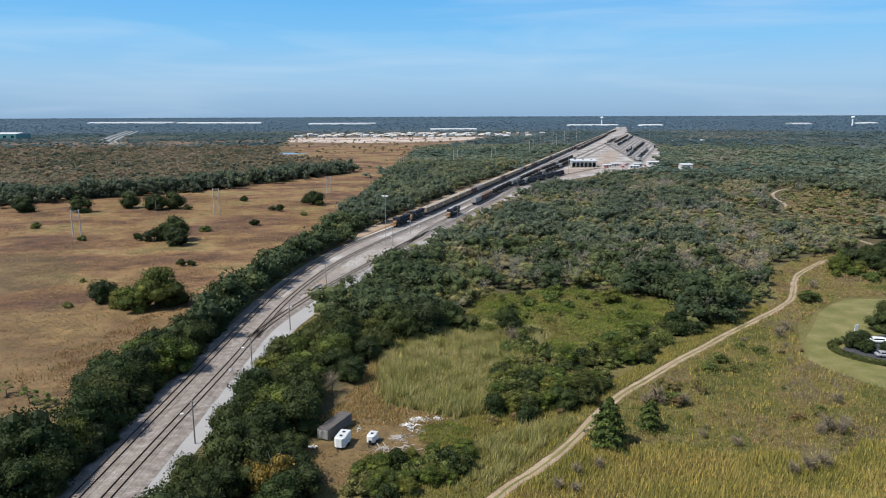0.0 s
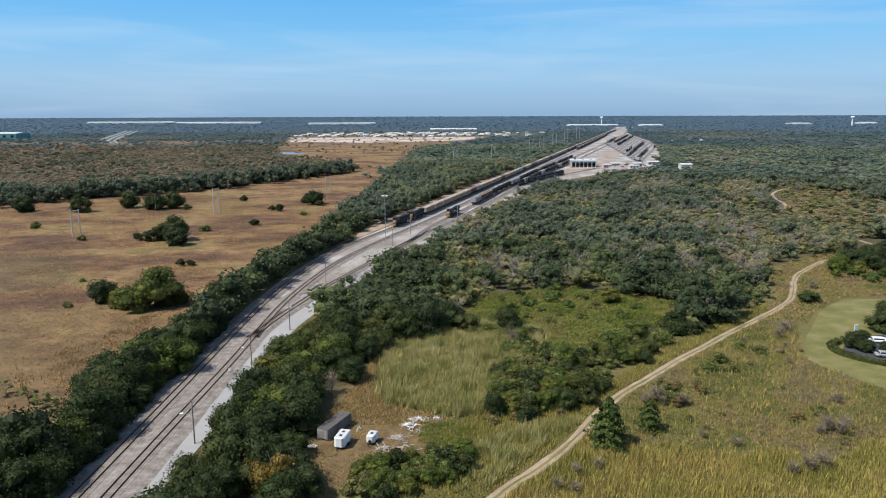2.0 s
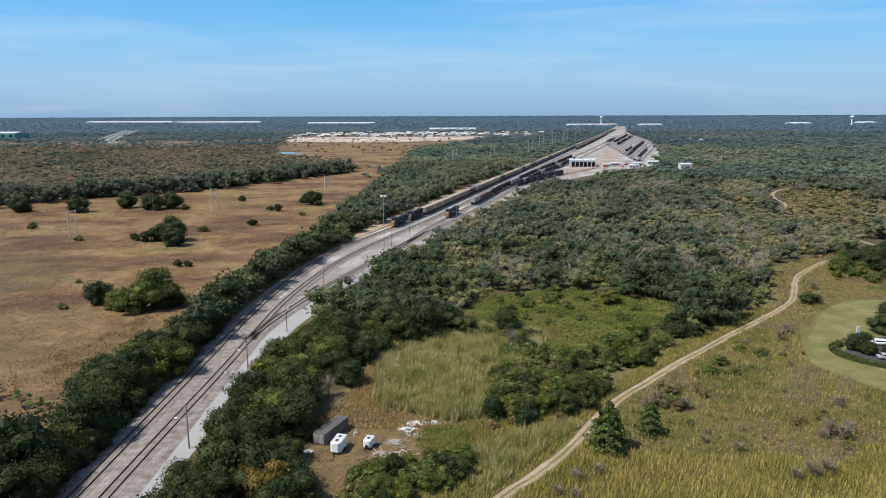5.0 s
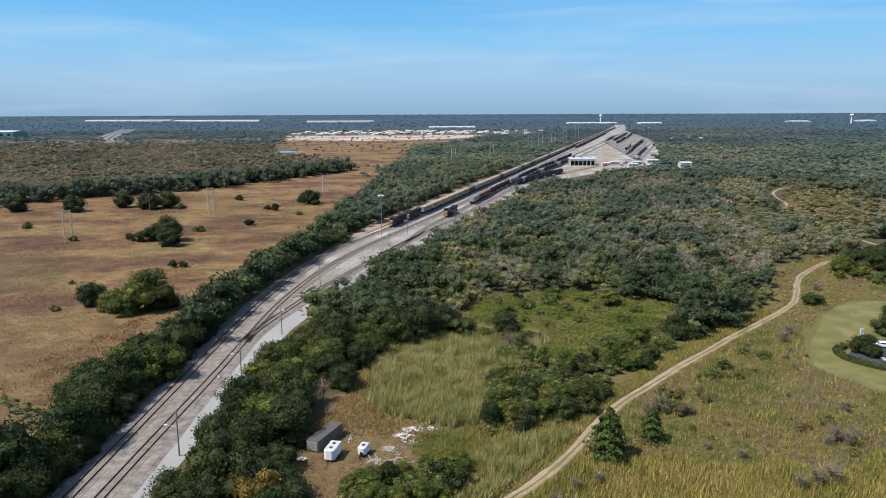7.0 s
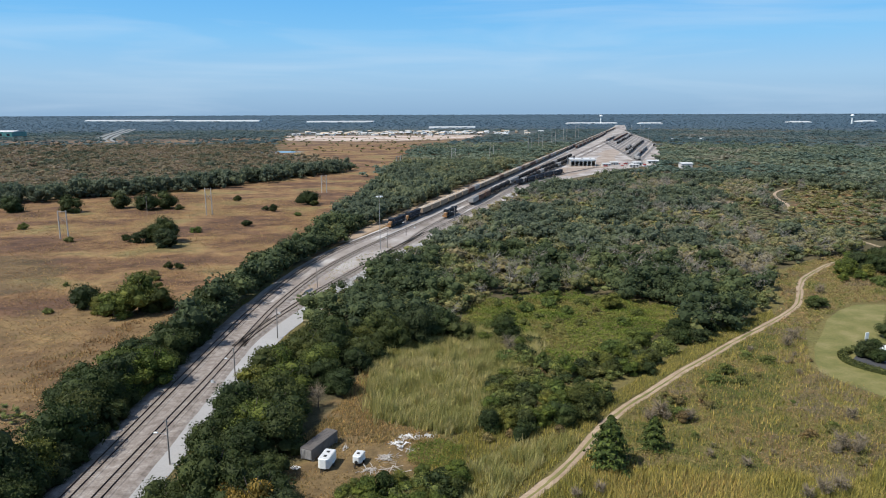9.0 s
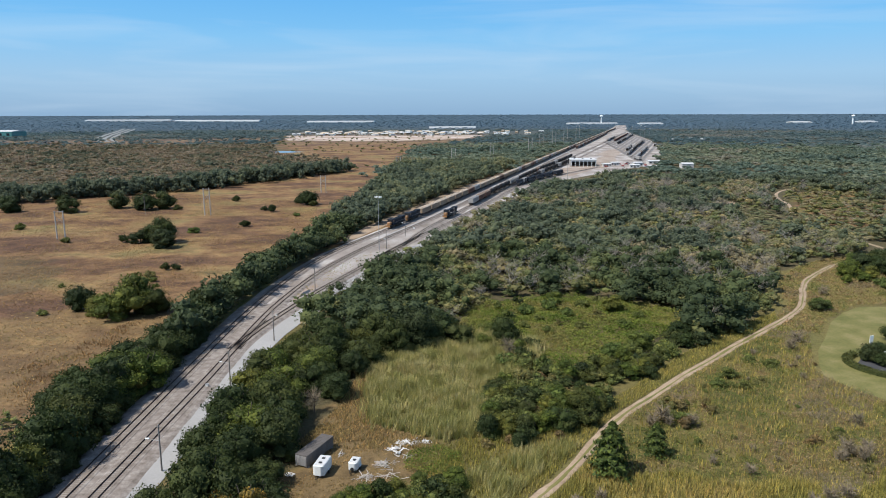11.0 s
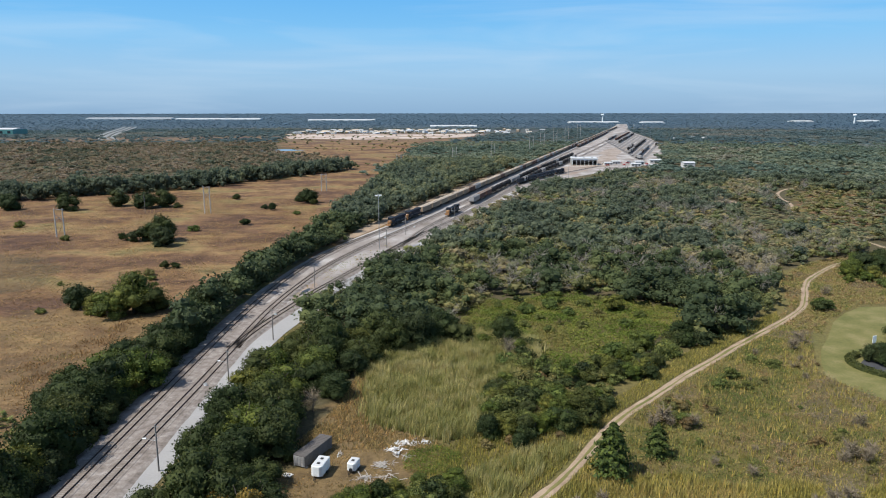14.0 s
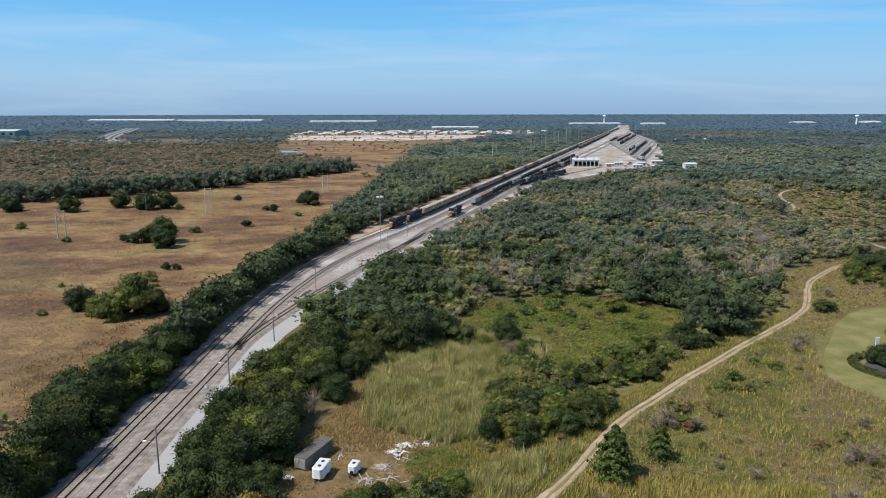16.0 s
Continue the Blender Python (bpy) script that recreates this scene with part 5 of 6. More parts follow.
def bogie(parent, y, axles=2):
    bm = bmesh.new()
    for s in (-1, 1):
        box(bm, s * 0.98 - .09, s * 0.98 + .09, y - 1.3, y + 1.3, .35, .72, .04)
    box(bm, -1.0, 1.0, y - .22, y + .22, .42, .78)
    b = part("bogie", bm, M_BLACK, parent)
    for i in range(axles):
        yy = y + (i - (axles - 1) / 2) * (1.8 if axles == 2 else 1.4)
        bm = bmesh.new()
        for s in (-1, 1):
            tube(bm, (s * .70, yy, .45), (s * .84, yy, .45), .45, n=10)
        tube(bm, (-.8, yy, .45), (.8, yy, .45), .08, n=6)
        part("wheelset", bm, M_STEEL, b)


def covered_hopper(mat, roof_mat):
    e = new("hopper_car")
    L, w = 16.4, 1.55
    bm = bmesh.new()
    prof = [(-7.9, 1.55), (-6.4, 1.25), (6.4, 1.25), (7.9, 1.55), (8.0, 4.1), (-8.0, 4.1)]
    rows = [[bm.verts.new((s * w, y, z)) for y, z in prof] for s in (-1, 1)]
    bm.faces.new(rows[0])
    bm.faces.new(rows[1][::-1])
    for i in range(6):
        j = (i + 1) % 6
        bm.faces.new((rows[0][i], rows[1][i], rows[1][j], rows[0][j]))
    bmesh.ops.recalc_face_normals(bm, faces=bm.faces[:])
    for k in range(13):
        y = -7.5 + k * 1.25
        for s in (-1, 1):
            box(bm, s * w - .06, s * w + .06, y - .06, y + .06, 1.4, 4.05)
    part("body", bm, mat, e)
    bm = bmesh.new()
    v = [bm.verts.new((x, y, z)) for y in (-8.05, 8.05) for x, z in ((-1.6, 4.08), (-1.1, 4.42), (1.1, 4.42), (1.6, 4.08))]
    bm.faces.new(v[:4])
    bm.faces.new(v[4:][::-1])
    for i in range(3):
        bm.faces.new((v[i], v[i + 4], v[i + 5], v[i + 1]))
    bmesh.ops.recalc_face_normals(bm, faces=bm.faces[:])
    roof = part("roof", bm, roof_mat, e)
    bm = bmesh.new()
    for k in range(10):
        tube(bm, (0, -6.8 + k * 1.5, 4.4), (0, -6.8 + k * 1.5, 4.58), .42, n=8)
    box(bm, -1.0, -.75, -7.6, 7.6, 4.5, 4.55)
    box(bm, .75, 1.0, -7.6, 7.6, 4.5, 4.55)
    part("hatch", bm, roof_mat, roof)
    bm = bmesh.new()
    box(bm, -.35, .35, -8.5, 8.5, .85, 1.3)
    box(bm, -1.4, 1.4, -8.1, -7.7, .9, 1.4)
    box(bm, -1.4, 1.4, 7.7, 8.1, .9, 1.4)
    for y in (-3.6, 0, 3.6):
        box(bm, -.8, .8, y - .7, y + .7, .5, 1.3, .2)
    part("underframe", bm, M_BLACK, e)
    bogie(e, -6.3)
    bogie(e, 6.3)
    return e


def tank_car(mat):
    e = new("tank_car")
    bm = bmesh.new()
    tube(bm, (0, -7.0, 2.75), (0, 7.0, 2.75), 1.5, n=16)
    for s in (-1, 1):
        tube(bm, (0, s * 7.0, 2.75), (0, s * 7.55, 2.75), 1.5, .8, n=16)
    part("tank", bm, mat, e)
    bm = bmesh.new()
    tube(bm, (0, 0, 4.15), (0, 0, 4.75), .55, n=10)
    box(bm, -1.1, 1.1, -1.2, 1.2, 4.2, 4.28)
    part("dome", bm, M_GREYBOX, e)
    bm = bmesh.new()
    box(bm, -.35, .35, -8.3, 8.3, .85, 1.3)
    for s in (-1, 1):
        box(bm, -1.3, 1.3, s * 6.9 - .5, s * 6.9 + .5, 1.1, 1.9)
    part("underframe", bm, M_BLACK, e)
    bogie(e, -6.3)
    bogie(e, 6.3)
    return e


def locomotive():
    """A six-axle diesel, its cab towards -y."""
    e = new("locomotive")
    bm = bmesh.new()
    box(bm, -1.5, 1.5, -10.8, 10.8, 1.15, 1.55, .05)
    frame_ = part("underframe", bm, M_BLACK, e)
    for s in (-1, 1):
        bm = bmesh.new()
        for y in np.linspace(-6, 10.4, 12):
            tube(bm, (s * 1.45, y, 1.5), (s * 1.45, y, 2.5), .03, n=5)
        tube(bm, (s * 1.45, -6, 2.5), (s * 1.45, 10.4, 2.5), .03, n=5)
        part("handrail", bm, M_GALV, frame_)
    bm = bmesh.new()
    box(bm, -.95, .95, -5.6, 10.0, 1.55, 4.15, .15)
    box(bm, -1.45, 1.45, 6.0, 9.6, 3.3, 4.4, .2)
    for y in np.linspace(-4.5, 5, 9):
        for s in (-1, 1):
            box(bm, s * .95 - .03, s * .95 + .03, y - .4, y + .4, 1.8, 3.7)
    hood = part("hood", bm, M_LOCO, e)
    for y in (7.0, 8.6, 3.5):
        bm = bmesh.new()
        tube(bm, (0, y, 4.1), (0, y, 4.5), .62, n=12)
        part("fan", bm, M_BLACK, hood)
    bm = bmesh.new()
    box(bm, -.3, .3, -.5, .6, 4.1, 4.55, .05)
    part("exhaust", bm, M_BLACK, hood)
    bm = bmesh.new()
    box(bm, -1.5, 1.5, -8.1, -5.6, 1.55, 4.55, .15)
    cab = part("cab", bm, M_LOCO, e)
    for s in (-1, 1):
        bm = bmesh.new()
        box(bm, s * 1.5 - .02, s * 1.5 + .02, -7.6, -6.1, 3.2, 4.1)
        part("window", bm, M_GLASS, cab)
        bm = bmesh.new()
        box(bm, s * .75 - .5, s * .75 + .5, -8.13, -8.09, 3.4, 4.2)
        part("window", bm, M_GLASS, cab)
    bm = bmesh.new()
    box(bm, -.95, .95, -9.9, -8.05, 1.55, 3.1, .25)
    box(bm, -1.2, 1.2, -10.85, -10.75, .7, 1.7)
    part("nose", bm, M_NOSE, e, "yellow painted nose")
    bm = bmesh.new()
    for s in (-1, 1):
        tube(bm, (s * .25, -9.95, 3.0), (s * .25, -9.85, 3.0), .14, n=8)
    part("headlight", bm, M_WHITE, e)
    bm = bmesh.new()
    box(bm, -1.3, 1.3, -2.6, 2.8, .35, 1.2, .2)
    part("fuel_tank", bm, M_BLACK, e)
    bogie(e, -6.6, 3)
    bogie(e, 6.6, 3)
    return e


def make_trains():
    loco = tagged(set_on(locomotive(), L_MAIN, 360.0), "dark blue diesel locomotive with yellow nose on the main track", "locomotive", "locomotives")
    copy_thing(loco, set_on(loco, L_MAIN, 382.0).matrix_basis)
    set_on(loco, L_MAIN, 360.0)
    tan = tagged(covered_hopper(M_TAN, M_TANROOF), "dusty tan covered hopper car of a long train", "hopper car", "cars of the long train")
    grey = tagged(covered_hopper(M_GREYCAR, M_GREYCAR), "pale grey covered hopper car", "hopper car", "grey hopper cars")
    brown = tagged(covered_hopper(M_BROWNCAR, M_RUSTROOF), "brown covered hopper car with a dusty roof", "hopper car", "cars of the long train")
    tank = tagged(tank_car(M_TANK), "black tank car standing in the yard", "tank car", "black tank cars")
    rr = random.Random(3)
    y = 401.5
    used = set()

    def put(proto, line, y):
        if proto.name in used:
            x, h = on_line(line, y)
            return copy_thing(proto, pose(x, y, RAIL_TOP + float(terrain(x, y)), 0, 0, h))
        used.add(proto.name)
        return set_on(proto, line, y)

    while y < 2420:
        put(rr.choice((tan, tan, tan, brown, tan, grey)), L_MAIN, y)
        y += 16.75
    for k in range(28):
        yy = 446 + k * 16.8
        put(grey if k in (0, 7, 8, 20) else brown if k in (1, 2, 14) else tank, L_LEAD, yy)
    for k in range(17):
        put(tank if k % 5 else grey, L_SIDING, 574 + k * 17.2)
    for k in range(44):
        put(grey if k % 4 == 1 else brown, L_SECOND, 1130 + k * 17)
    # classification tracks between two ladders, with the strings that stand on them
    strings = {0: (1405, 1600, grey), 2: (1400, 1832, brown), 4: (1278, 1741, tank), 8: (1051, 1140, tank), 9: (965, 1372, tank), 11: (849, 1110, grey), 12: (1180, 1215, tank)}
    for i in range(13):
        f = i / 12
        line = np.linspace((319 - 84 * f, 1350 - 532 * f), (533 - 138 * f, 2015 - 745 * f), 20)
        make_track("track_%d" % (6 + i), line, 0, M_OLDBALLAST)
        if i in strings:
            y, stop, kind = strings[i]
            while y < stop:
                if rr.random() < .94:
                    put(kind if rr.random() < .8 else grey if kind is tank else brown, line, y)
                y += 17.0
    make_track("track_19", np.linspace((229, 782), (325, 1390), 20), 0, M_OLDBALLAST)
    make_track("track_20", np.linspace((390, 1245), (540, 2050), 20), 0, M_OLDBALLAST)
    for k in range(5):
        x, h = on_line(L_SPUR, 566 + k * 21.0)
        tagged(copy_thing(loco, pose(x, 566 + k * 21.0, RAIL_TOP, 0, 0, h + 180)), "dark blue diesel locomotive stabled beside the engine shed", group="stabled locomotives")
    switcher = copy_thing(loco, loco.matrix_basis.copy())
    switcher["label"] = "dark blue switching locomotive with orange-yellow nose, creeping along the lead track"
    switcher["group"] = ""
    return switcher


walkway = L_SECOND[(L_SECOND[:, 1] > 325) & (L_SECOND[:, 1] < 1500)]
tagged(mesh_part("walkway", ribbon("walkway", walkway, [(-3.0, .40), (-2.8, .47), (-1.9, .47), (-1.8, .40)], M_ROAD)), "pale stone walkway between two tracks", "walkway", kind="structure")
M_RUSTROOF = plain("rusty_dusty_roof", (0.26, 0.19, 0.145), 0.8)
M_TANROOF = plain("dusty_pale_roof", (0.52, 0.43, 0.33), 0.8)
switcher = make_trains()


# ---------------------------------------------------------------- poles, masts and towers
def lamp_pole(x, y, h, arm):
    e = new("lamp_pole")
    e.matrix_basis = pose(x, y, 0)
    bm = bmesh.new()
    part("pole", tube(bm, (0, 0, -.2), (0.04, 0, h), .16, .11, 8), M_POLE, e)
    if arm:
        bm = bmesh.new()
        part("arm", tube(bm, (0, 0, h - 2.9), (-arm, 0, h - 2.5), .045, n=6), M_GALV, e)
        bm = bmesh.new()
        part("lamp_head", box(bm, -arm - .55, -arm + .1, -.17, .17, h - 2.58, h - 2.4, .04), M_WHITE, e, "white lamp head")
    bm = bmesh.new()
    part("crosspiece", box(bm, -.5, .5, -.06, .06, h - .5, h - .38), M_POLE, e)
    return tagged(e, "weathered wooden pole with a small lamp by the road", "lamp pole", "poles along the access road")


for x, y, h, arm in ((-44.7, 113.5, 8.4, 1.7), (-44.2, 149.2, 8.2, 1.6), (-42.0, 179.2, 8.4, 0), (-40.6, 230, 8.6, 0), (-15.9, 331.6, 9.0, 1.2), (8.0, 366.6, 9.0, 1.2), (-22.5, 300.5, 8, 0)):
    lamp_pole(x, y, h, arm)


def high_mast(x, y, h, lamps):
    e = new("light_mast")
    z = float(terrain(x, y))
    e.matrix_basis = pose(x, y, z)
    bm = bmesh.new()
    part("pole", tube(bm, (0, 0, -.2), (0, 0, h), .17, .10, 10), M_GALV, e)
    bm = bmesh.new()
    for i in range(12):
        a, b = i * math.pi / 6, (i + 1) * math.pi / 6
        tube(bm, (math.cos(a) * 1.2, math.sin(a) * 1.2, h - .3), (math.cos(b) * 1.2, math.sin(b) * 1.2, h - .3), .06, n=5)
    for i in range(4):
        a = i * math.pi / 2
        tube(bm, (0, 0, h - .3), (math.cos(a) * 1.2, math.sin(a) * 1.2, h - .3), .06, n=5)
    part("ring", bm, M_GALV, e)
    for i in range(lamps):
        a = i * 2 * math.pi / lamps
        bm = bmesh.new()
        part("floodlight", box(bm, math.cos(a) * 1.2 - .3, math.cos(a) * 1.2 + .3, math.sin(a) * 1.2 - .3, math.sin(a) * 1.2 + .3, h - .75, h - .25, .08), M_WHITE, e)
    return tagged(e, "tall galvanised light mast with a ring of floodlights", "light mast", "yard light masts")


for x, y, h in ((-25.4, 298.2, 23.5), (112.7, 615, 24), (340, 1240, 34), (300, 1110, 26), (430, 1500, 30), (415, 1420, 30), (398, 1330, 28)):
    high_mast(x, y, h, 6)


def h_frame(x, y, h, gap, turn):
    e = new("power_tower")
    e.matrix_basis = pose(x, y, 0, 0, 0, turn)
    for s in (-1, 1):
        bm = bmesh.new()
        part("pole", tube(bm, (s * gap / 2, 0, -.3), (s * gap / 2, 0, h), .32, .24, 8), M_PALEPOLE, e)
    bm = bmesh.new()
    part("crossarm", box(bm, -gap * .62, gap * .62, -.14, .14, h - .75, h - .45), M_PALEPOLE, e)
    bm = bmesh.new()
    tube(bm, (-gap / 2, 0, h * .55), (gap / 2, 0, h * .8), .12, n=5)
    tube(bm, (gap / 2, 0, h * .55), (-gap / 2, 0, h * .8), .12, n=5)
    part("brace", bm, M_PALEPOLE, e)
    for s in (-1, 0, 1):
        bm = bmesh.new()
        part("insulator", tube(bm, (s * gap * .5, 0, h - 1.9), (s * gap * .5, 0, h - .75), .09, n=6), M_GREYBOX, e)
    return tagged(e, "two-legged pale wooden power tower in the meadow", "power tower", "power towers")


M_PALEPOLE = plain("pale_pole_wood", (0.44, 0.415, 0.38), 0.85)
for x, y, h, g in ((-178, 327, 13.5, 3.4), (-134.3, 402.4, 15.8, 3.2), (-86, 513.6, 13.0, 3.6), (-42.3, 701.5, 15.5, 4.4), (15.3, 821, 17, 5), (66.5, 902, 17, 5), (130, 1010, 22, 6), (158, 1097, 24, 7), (196, 1207, 26, 7), (245, 1370, 28, 8), (300, 1530, 30, 8)):
    h_frame(x, y, h, g, 20)
single = lamp_pole(-171, 403.5, 11, 0)
tagged(single, "single wooden pole standing in the meadow", "pole", "meadow poles")


# ---------------------------------------------------------------- camp in the clearing
def container(x, y, turn):
    e = new("storage_container")
    e.matrix_basis = pose(x, y, 0.12, 0, 0, turn) @ Matrix.Diagonal((.96, 1.25, .93, 1))
    bm = bmesh.new()
    box(bm, -1.2, 1.2, -3.2, 3.2, .1, 2.12)
    shell = part("shell", bm, M_GREYBOX, e)
    for s in (-1, 1):
        bm = bmesh.new()
        for k in range(21):
            yy = -3.05 + k * .305
            box(bm, s * 1.21 - .025, s * 1.21 + .025, yy - .07, yy + .07, .25, 2.0)
        part("corrugation", bm, M_GREYBOX, shell)
    for s in (-1, 1):
        bm = bmesh.new()
        box(bm, s * .58 - .55, s * .58 + .55, -3.27, -3.2, .2, 2.05, .02)
        for zz in (.65, 1.15, 1.65):
            box(bm, s * .58 - .55, s * .58 + .55, -3.30, -3.26, zz - .05, zz + .05)
        part("door", bm, M_GREYPALE, e)
        bm = bmesh.new()
        for o in (-.3, .3):
            tube(bm, (s * .58 + o, -3.32, .25), (s * .58 + o, -3.32, 2.0), .03, n=6)
        part("lock_rod", bm, M_GALV, e)
    bm = bmesh.new()
    box(bm, -1.25, 1.25, -3.25, 3.25, 2.12, 2.22, .02)
    roof = part("roof", bm, M_DARKROOF, e)
    for k in range(16):
        bm = bmesh.new()
        part("rib", box(bm, -1.1, 1.1, -3 + k * .4 - .08, -3 + k * .4 + .08, 2.21, 2.25), M_DARKROOF, roof)
    for sx in (-1.1, 1.1):
        for sy in (-2.9, 2.9):
            bm = bmesh.new()
            part("block", box(bm, sx - .2, sx + .2, sy - .2, sy + .2, -.13, .1), M_GREYPALE, e)
    return tagged(e, "weathered grey corrugated storage container in the clearing", "container")


def trailer(x, y, turn, w, l, h, label, vents):
    """An enclosed cargo trailer with a wedge front towards -y."""
    e = new("cargo_trailer")
    e.matrix_basis = pose(x, y, 0, 0, 0, turn)
    bm = bmesh.new()
    pts = [(-w / 2, l / 2), (-w / 2, -l / 2 + .35), (-w * .28, -l / 2), (w * .28, -l / 2), (w / 2, -l / 2 + .35), (w / 2, l / 2)]
    lo, hi = ([bm.verts.new((a, b, z)) for a, b in pts] for z in (.45, h))
    bm.faces.new(lo[::-1])
    bm.faces.new(hi)
    for i in range(6):
        bm.faces.new((lo[i], lo[(i + 1) % 6], hi[(i + 1) % 6], hi[i]))
    bmesh.ops.recalc_face_normals(bm, faces=bm.faces[:])
    bmesh.ops.bevel(bm, geom=bm.edges[:], offset=.04, segments=2, affect="EDGES")
    body = part("body", bm, M_WHITE, e)
    bm = bmesh.new()
    box(bm, -w / 2 + .08, w / 2 - .08, -l / 2 + .4, l / 2 - .05, h, h + .05, .02)
    part("roof", bm, M_TIN, e)
    for yy in vents:
        bm = bmesh.new()
        part("roof_vent", box(bm, -.25, .25, yy - .25, yy + .25, h + .05, h + .16, .03), M_BLACK, body)
    bm = bmesh.new()
    box(bm, -w / 2 - .02, w / 2 + .02, -l / 2 + .3, l / 2 + .02, .38, .46)
    part("trim", bm, M_GALV, e)
    for s in (-1, 1):
        bm = bmesh.new()
        part("wheel", tube(bm, (s * (w / 2 + .02), .3, .33), (s * (w / 2 + .2), .3, .33), .33, n=14), M_BLACK, e)
        bm = bmesh.new()
        part("fender", box(bm, s * (w / 2 + .12) - .13, s * (w / 2 + .12) + .13, -.15, .75, .68, .74, .02), M_WHITE, e)
    bm = bmesh.new()
    tube(bm, (-.5, -l / 2 + .1, .4), (0, -l / 2 - 1.1, .42), .05, n=6)
    tube(bm, (.5, -l / 2 + .1, .4), (0, -l / 2 - 1.1, .42), .05, n=6)
    tube(bm, (0, -l / 2 - .8, 0), (0, -l / 2 - .8, .7), .04, n=6)
    part("drawbar", bm, M_BLACK, e)
    bm = bmesh.new()
    box(bm, -w / 2 + .1, w / 2 - .1, l / 2, l / 2 + .03, .55, h - .12)
    part("rear_door", bm, M_WHITE, e)
    bm = bmesh.new()
    box(bm, w / 2, w / 2 + .02, -l / 2 + .6, -l / 2 + 1.3, .6, h - .2)
    part("side_door", bm, M_WHITE, e)
    if l < 3:
        bm = bmesh.new()
        part("spare_wheel", tube(bm, (.05, -l / 2 - .2, .75), (.05, -l / 2 - .02, .75), .28, n=12), M_BLACK, e)
    return tagged(e, label, "trailer", "white trailers")


M_GREYPALE = plain("pale_grey_weathered_paint", (0.30, 0.295, 0.285), 0.7)
M_DARKROOF = plain("dark_stained_roof", (0.10, 0.09, 0.085), 0.85)
M_BOARD = plain("bleached_board", (0.40, 0.375, 0.34), 0.85)
M_RUBBLE = plain("white_scrap", (0.58, 0.58, 0.57), 0.7)
M_LOG = plain("bleached_log", (0.42, 0.38, 0.34), 0.9)
container(-20.3, 118.5, -24)
trailer(-18.1, 113.0, -12, 1.9, 3.8, 2.12, "white enclosed cargo trailer with two dark roof vents", (-.7, .8))
trailer(-12.9, 114.0, -14, 1.5, 2.4, 1.68, "small white enclosed trailer with a spare wheel", (0,))


def heap(name, label, pieces, seed, mats, piece_name):
    """A heap of separate scraps; pieces: (x, y, spread, count, length)."""
    rr = random.Random(seed)
    e = new(name)
    e.matrix_basis = pose(pieces[0][0], pieces[0][1], 0)
    for x, y, spread, count, length in pieces:
        for i in range(count):
            a, d = rr.uniform(0, 6.283), abs(rr.gauss(0, spread))
            px, py = x + math.cos(a) * d - pieces[0][0], y + math.sin(a) * d * .7 - pieces[0][1]
            L, w, t = length * rr.uniform(.4, 1.2), rr.uniform(.03, .10) * (1.7 if piece_name == "scrap" else .7), rr.uniform(.02, .05)
            bm = bmesh.new()
            box(bm, -L / 2, L / 2, -w, w, -t, t, .02)
            bmesh.ops.transform(bm, matrix=pose(px, py, t + rr.uniform(0, .45) * max(0, 1 - d / (spread * 2)), rr.uniform(-12, 12), rr.uniform(-14, 14), rr.uniform(0, 180)), verts=bm.verts)
            part(piece_name, bm, rr.choice(mats), e)
    return tagged(e, label, "heap")


heap("scrap_heap", "heap of white scrap and boards dumped on dry grass", ((-5.0, 123.0, 1.2, 60, 1.1), (-6.6, 120.8, .8, 30, 1.2), (-6.2, 119.2, .5, 10, 1.3), (-1.4, 123.5, .9, 30, .7), (-3.1, 123.2, .5, 8, .7)), 4, [M_RUBBLE, M_RUBBLE, M_BOARD], "scrap")
heap("board_heap", "scattered heap of bleached boards and poles", ((-8.4, 115.6, 1.3, 52, 1.9), (-10.6, 111.4, .9, 30, 2.0), (-7.2, 111.6, .8, 10, 3.4), (-4.4, 118.2, .6, 6, 1.6)), 5, [M_BOARD, M_LOG, M_BOARD], "board")
heap("scrap_heap", "small heap of pale scrap beside the trees", ((-23.3, 112.2, .6, 16, .9),), 6, [M_BOARD, M_RUBBLE], "scrap")
heap("board_heap", "few pale boards lying beside the container", ((-16.0, 119.2, .6, 7, 1.6),), 8, [M_RUBBLE, M_BOARD], "board")


# ---------------------------------------------------------------- car park
def parked_car(x, y, turn, mat, label):
    e = new("car")
    e.matrix_basis = pose(x, y, .1, 0, 0, turn)
    bm = bmesh.new()
    box(bm, -.9, .9, -2.25, 2.25, .3, .95, .14)
    part("body", bm, mat, e)
    bm = bmesh.new()
    box(bm, -.78, .78, -1.25, 1.6, .9, 1.48, .2)
    cabin = part("cabin", bm, mat, e)
    for s in (-1, 1):
        bm = bmesh.new()
        part("side_window", box(bm, s * .79 - .01, s * .79 + .01, -.95, 1.3, 1.02, 1.36), M_GLASS, cabin)
    for yy in (-1.2, 1.55):
        bm = bmesh.new()
        part("windscreen", box(bm, -.62, .62, yy - .06, yy + .06, 1.0, 1.36), M_GLASS, cabin)
    for sx in (-.88, .88):
        for sy in (-1.4, 1.4):
            bm = bmesh.new()
            part("wheel", tube(bm, (sx - .1, sy, .32), (sx + .1, sy, .32), .32, n=12), M_BLACK, e)
    return tagged(e, label, "car", "parked cars")


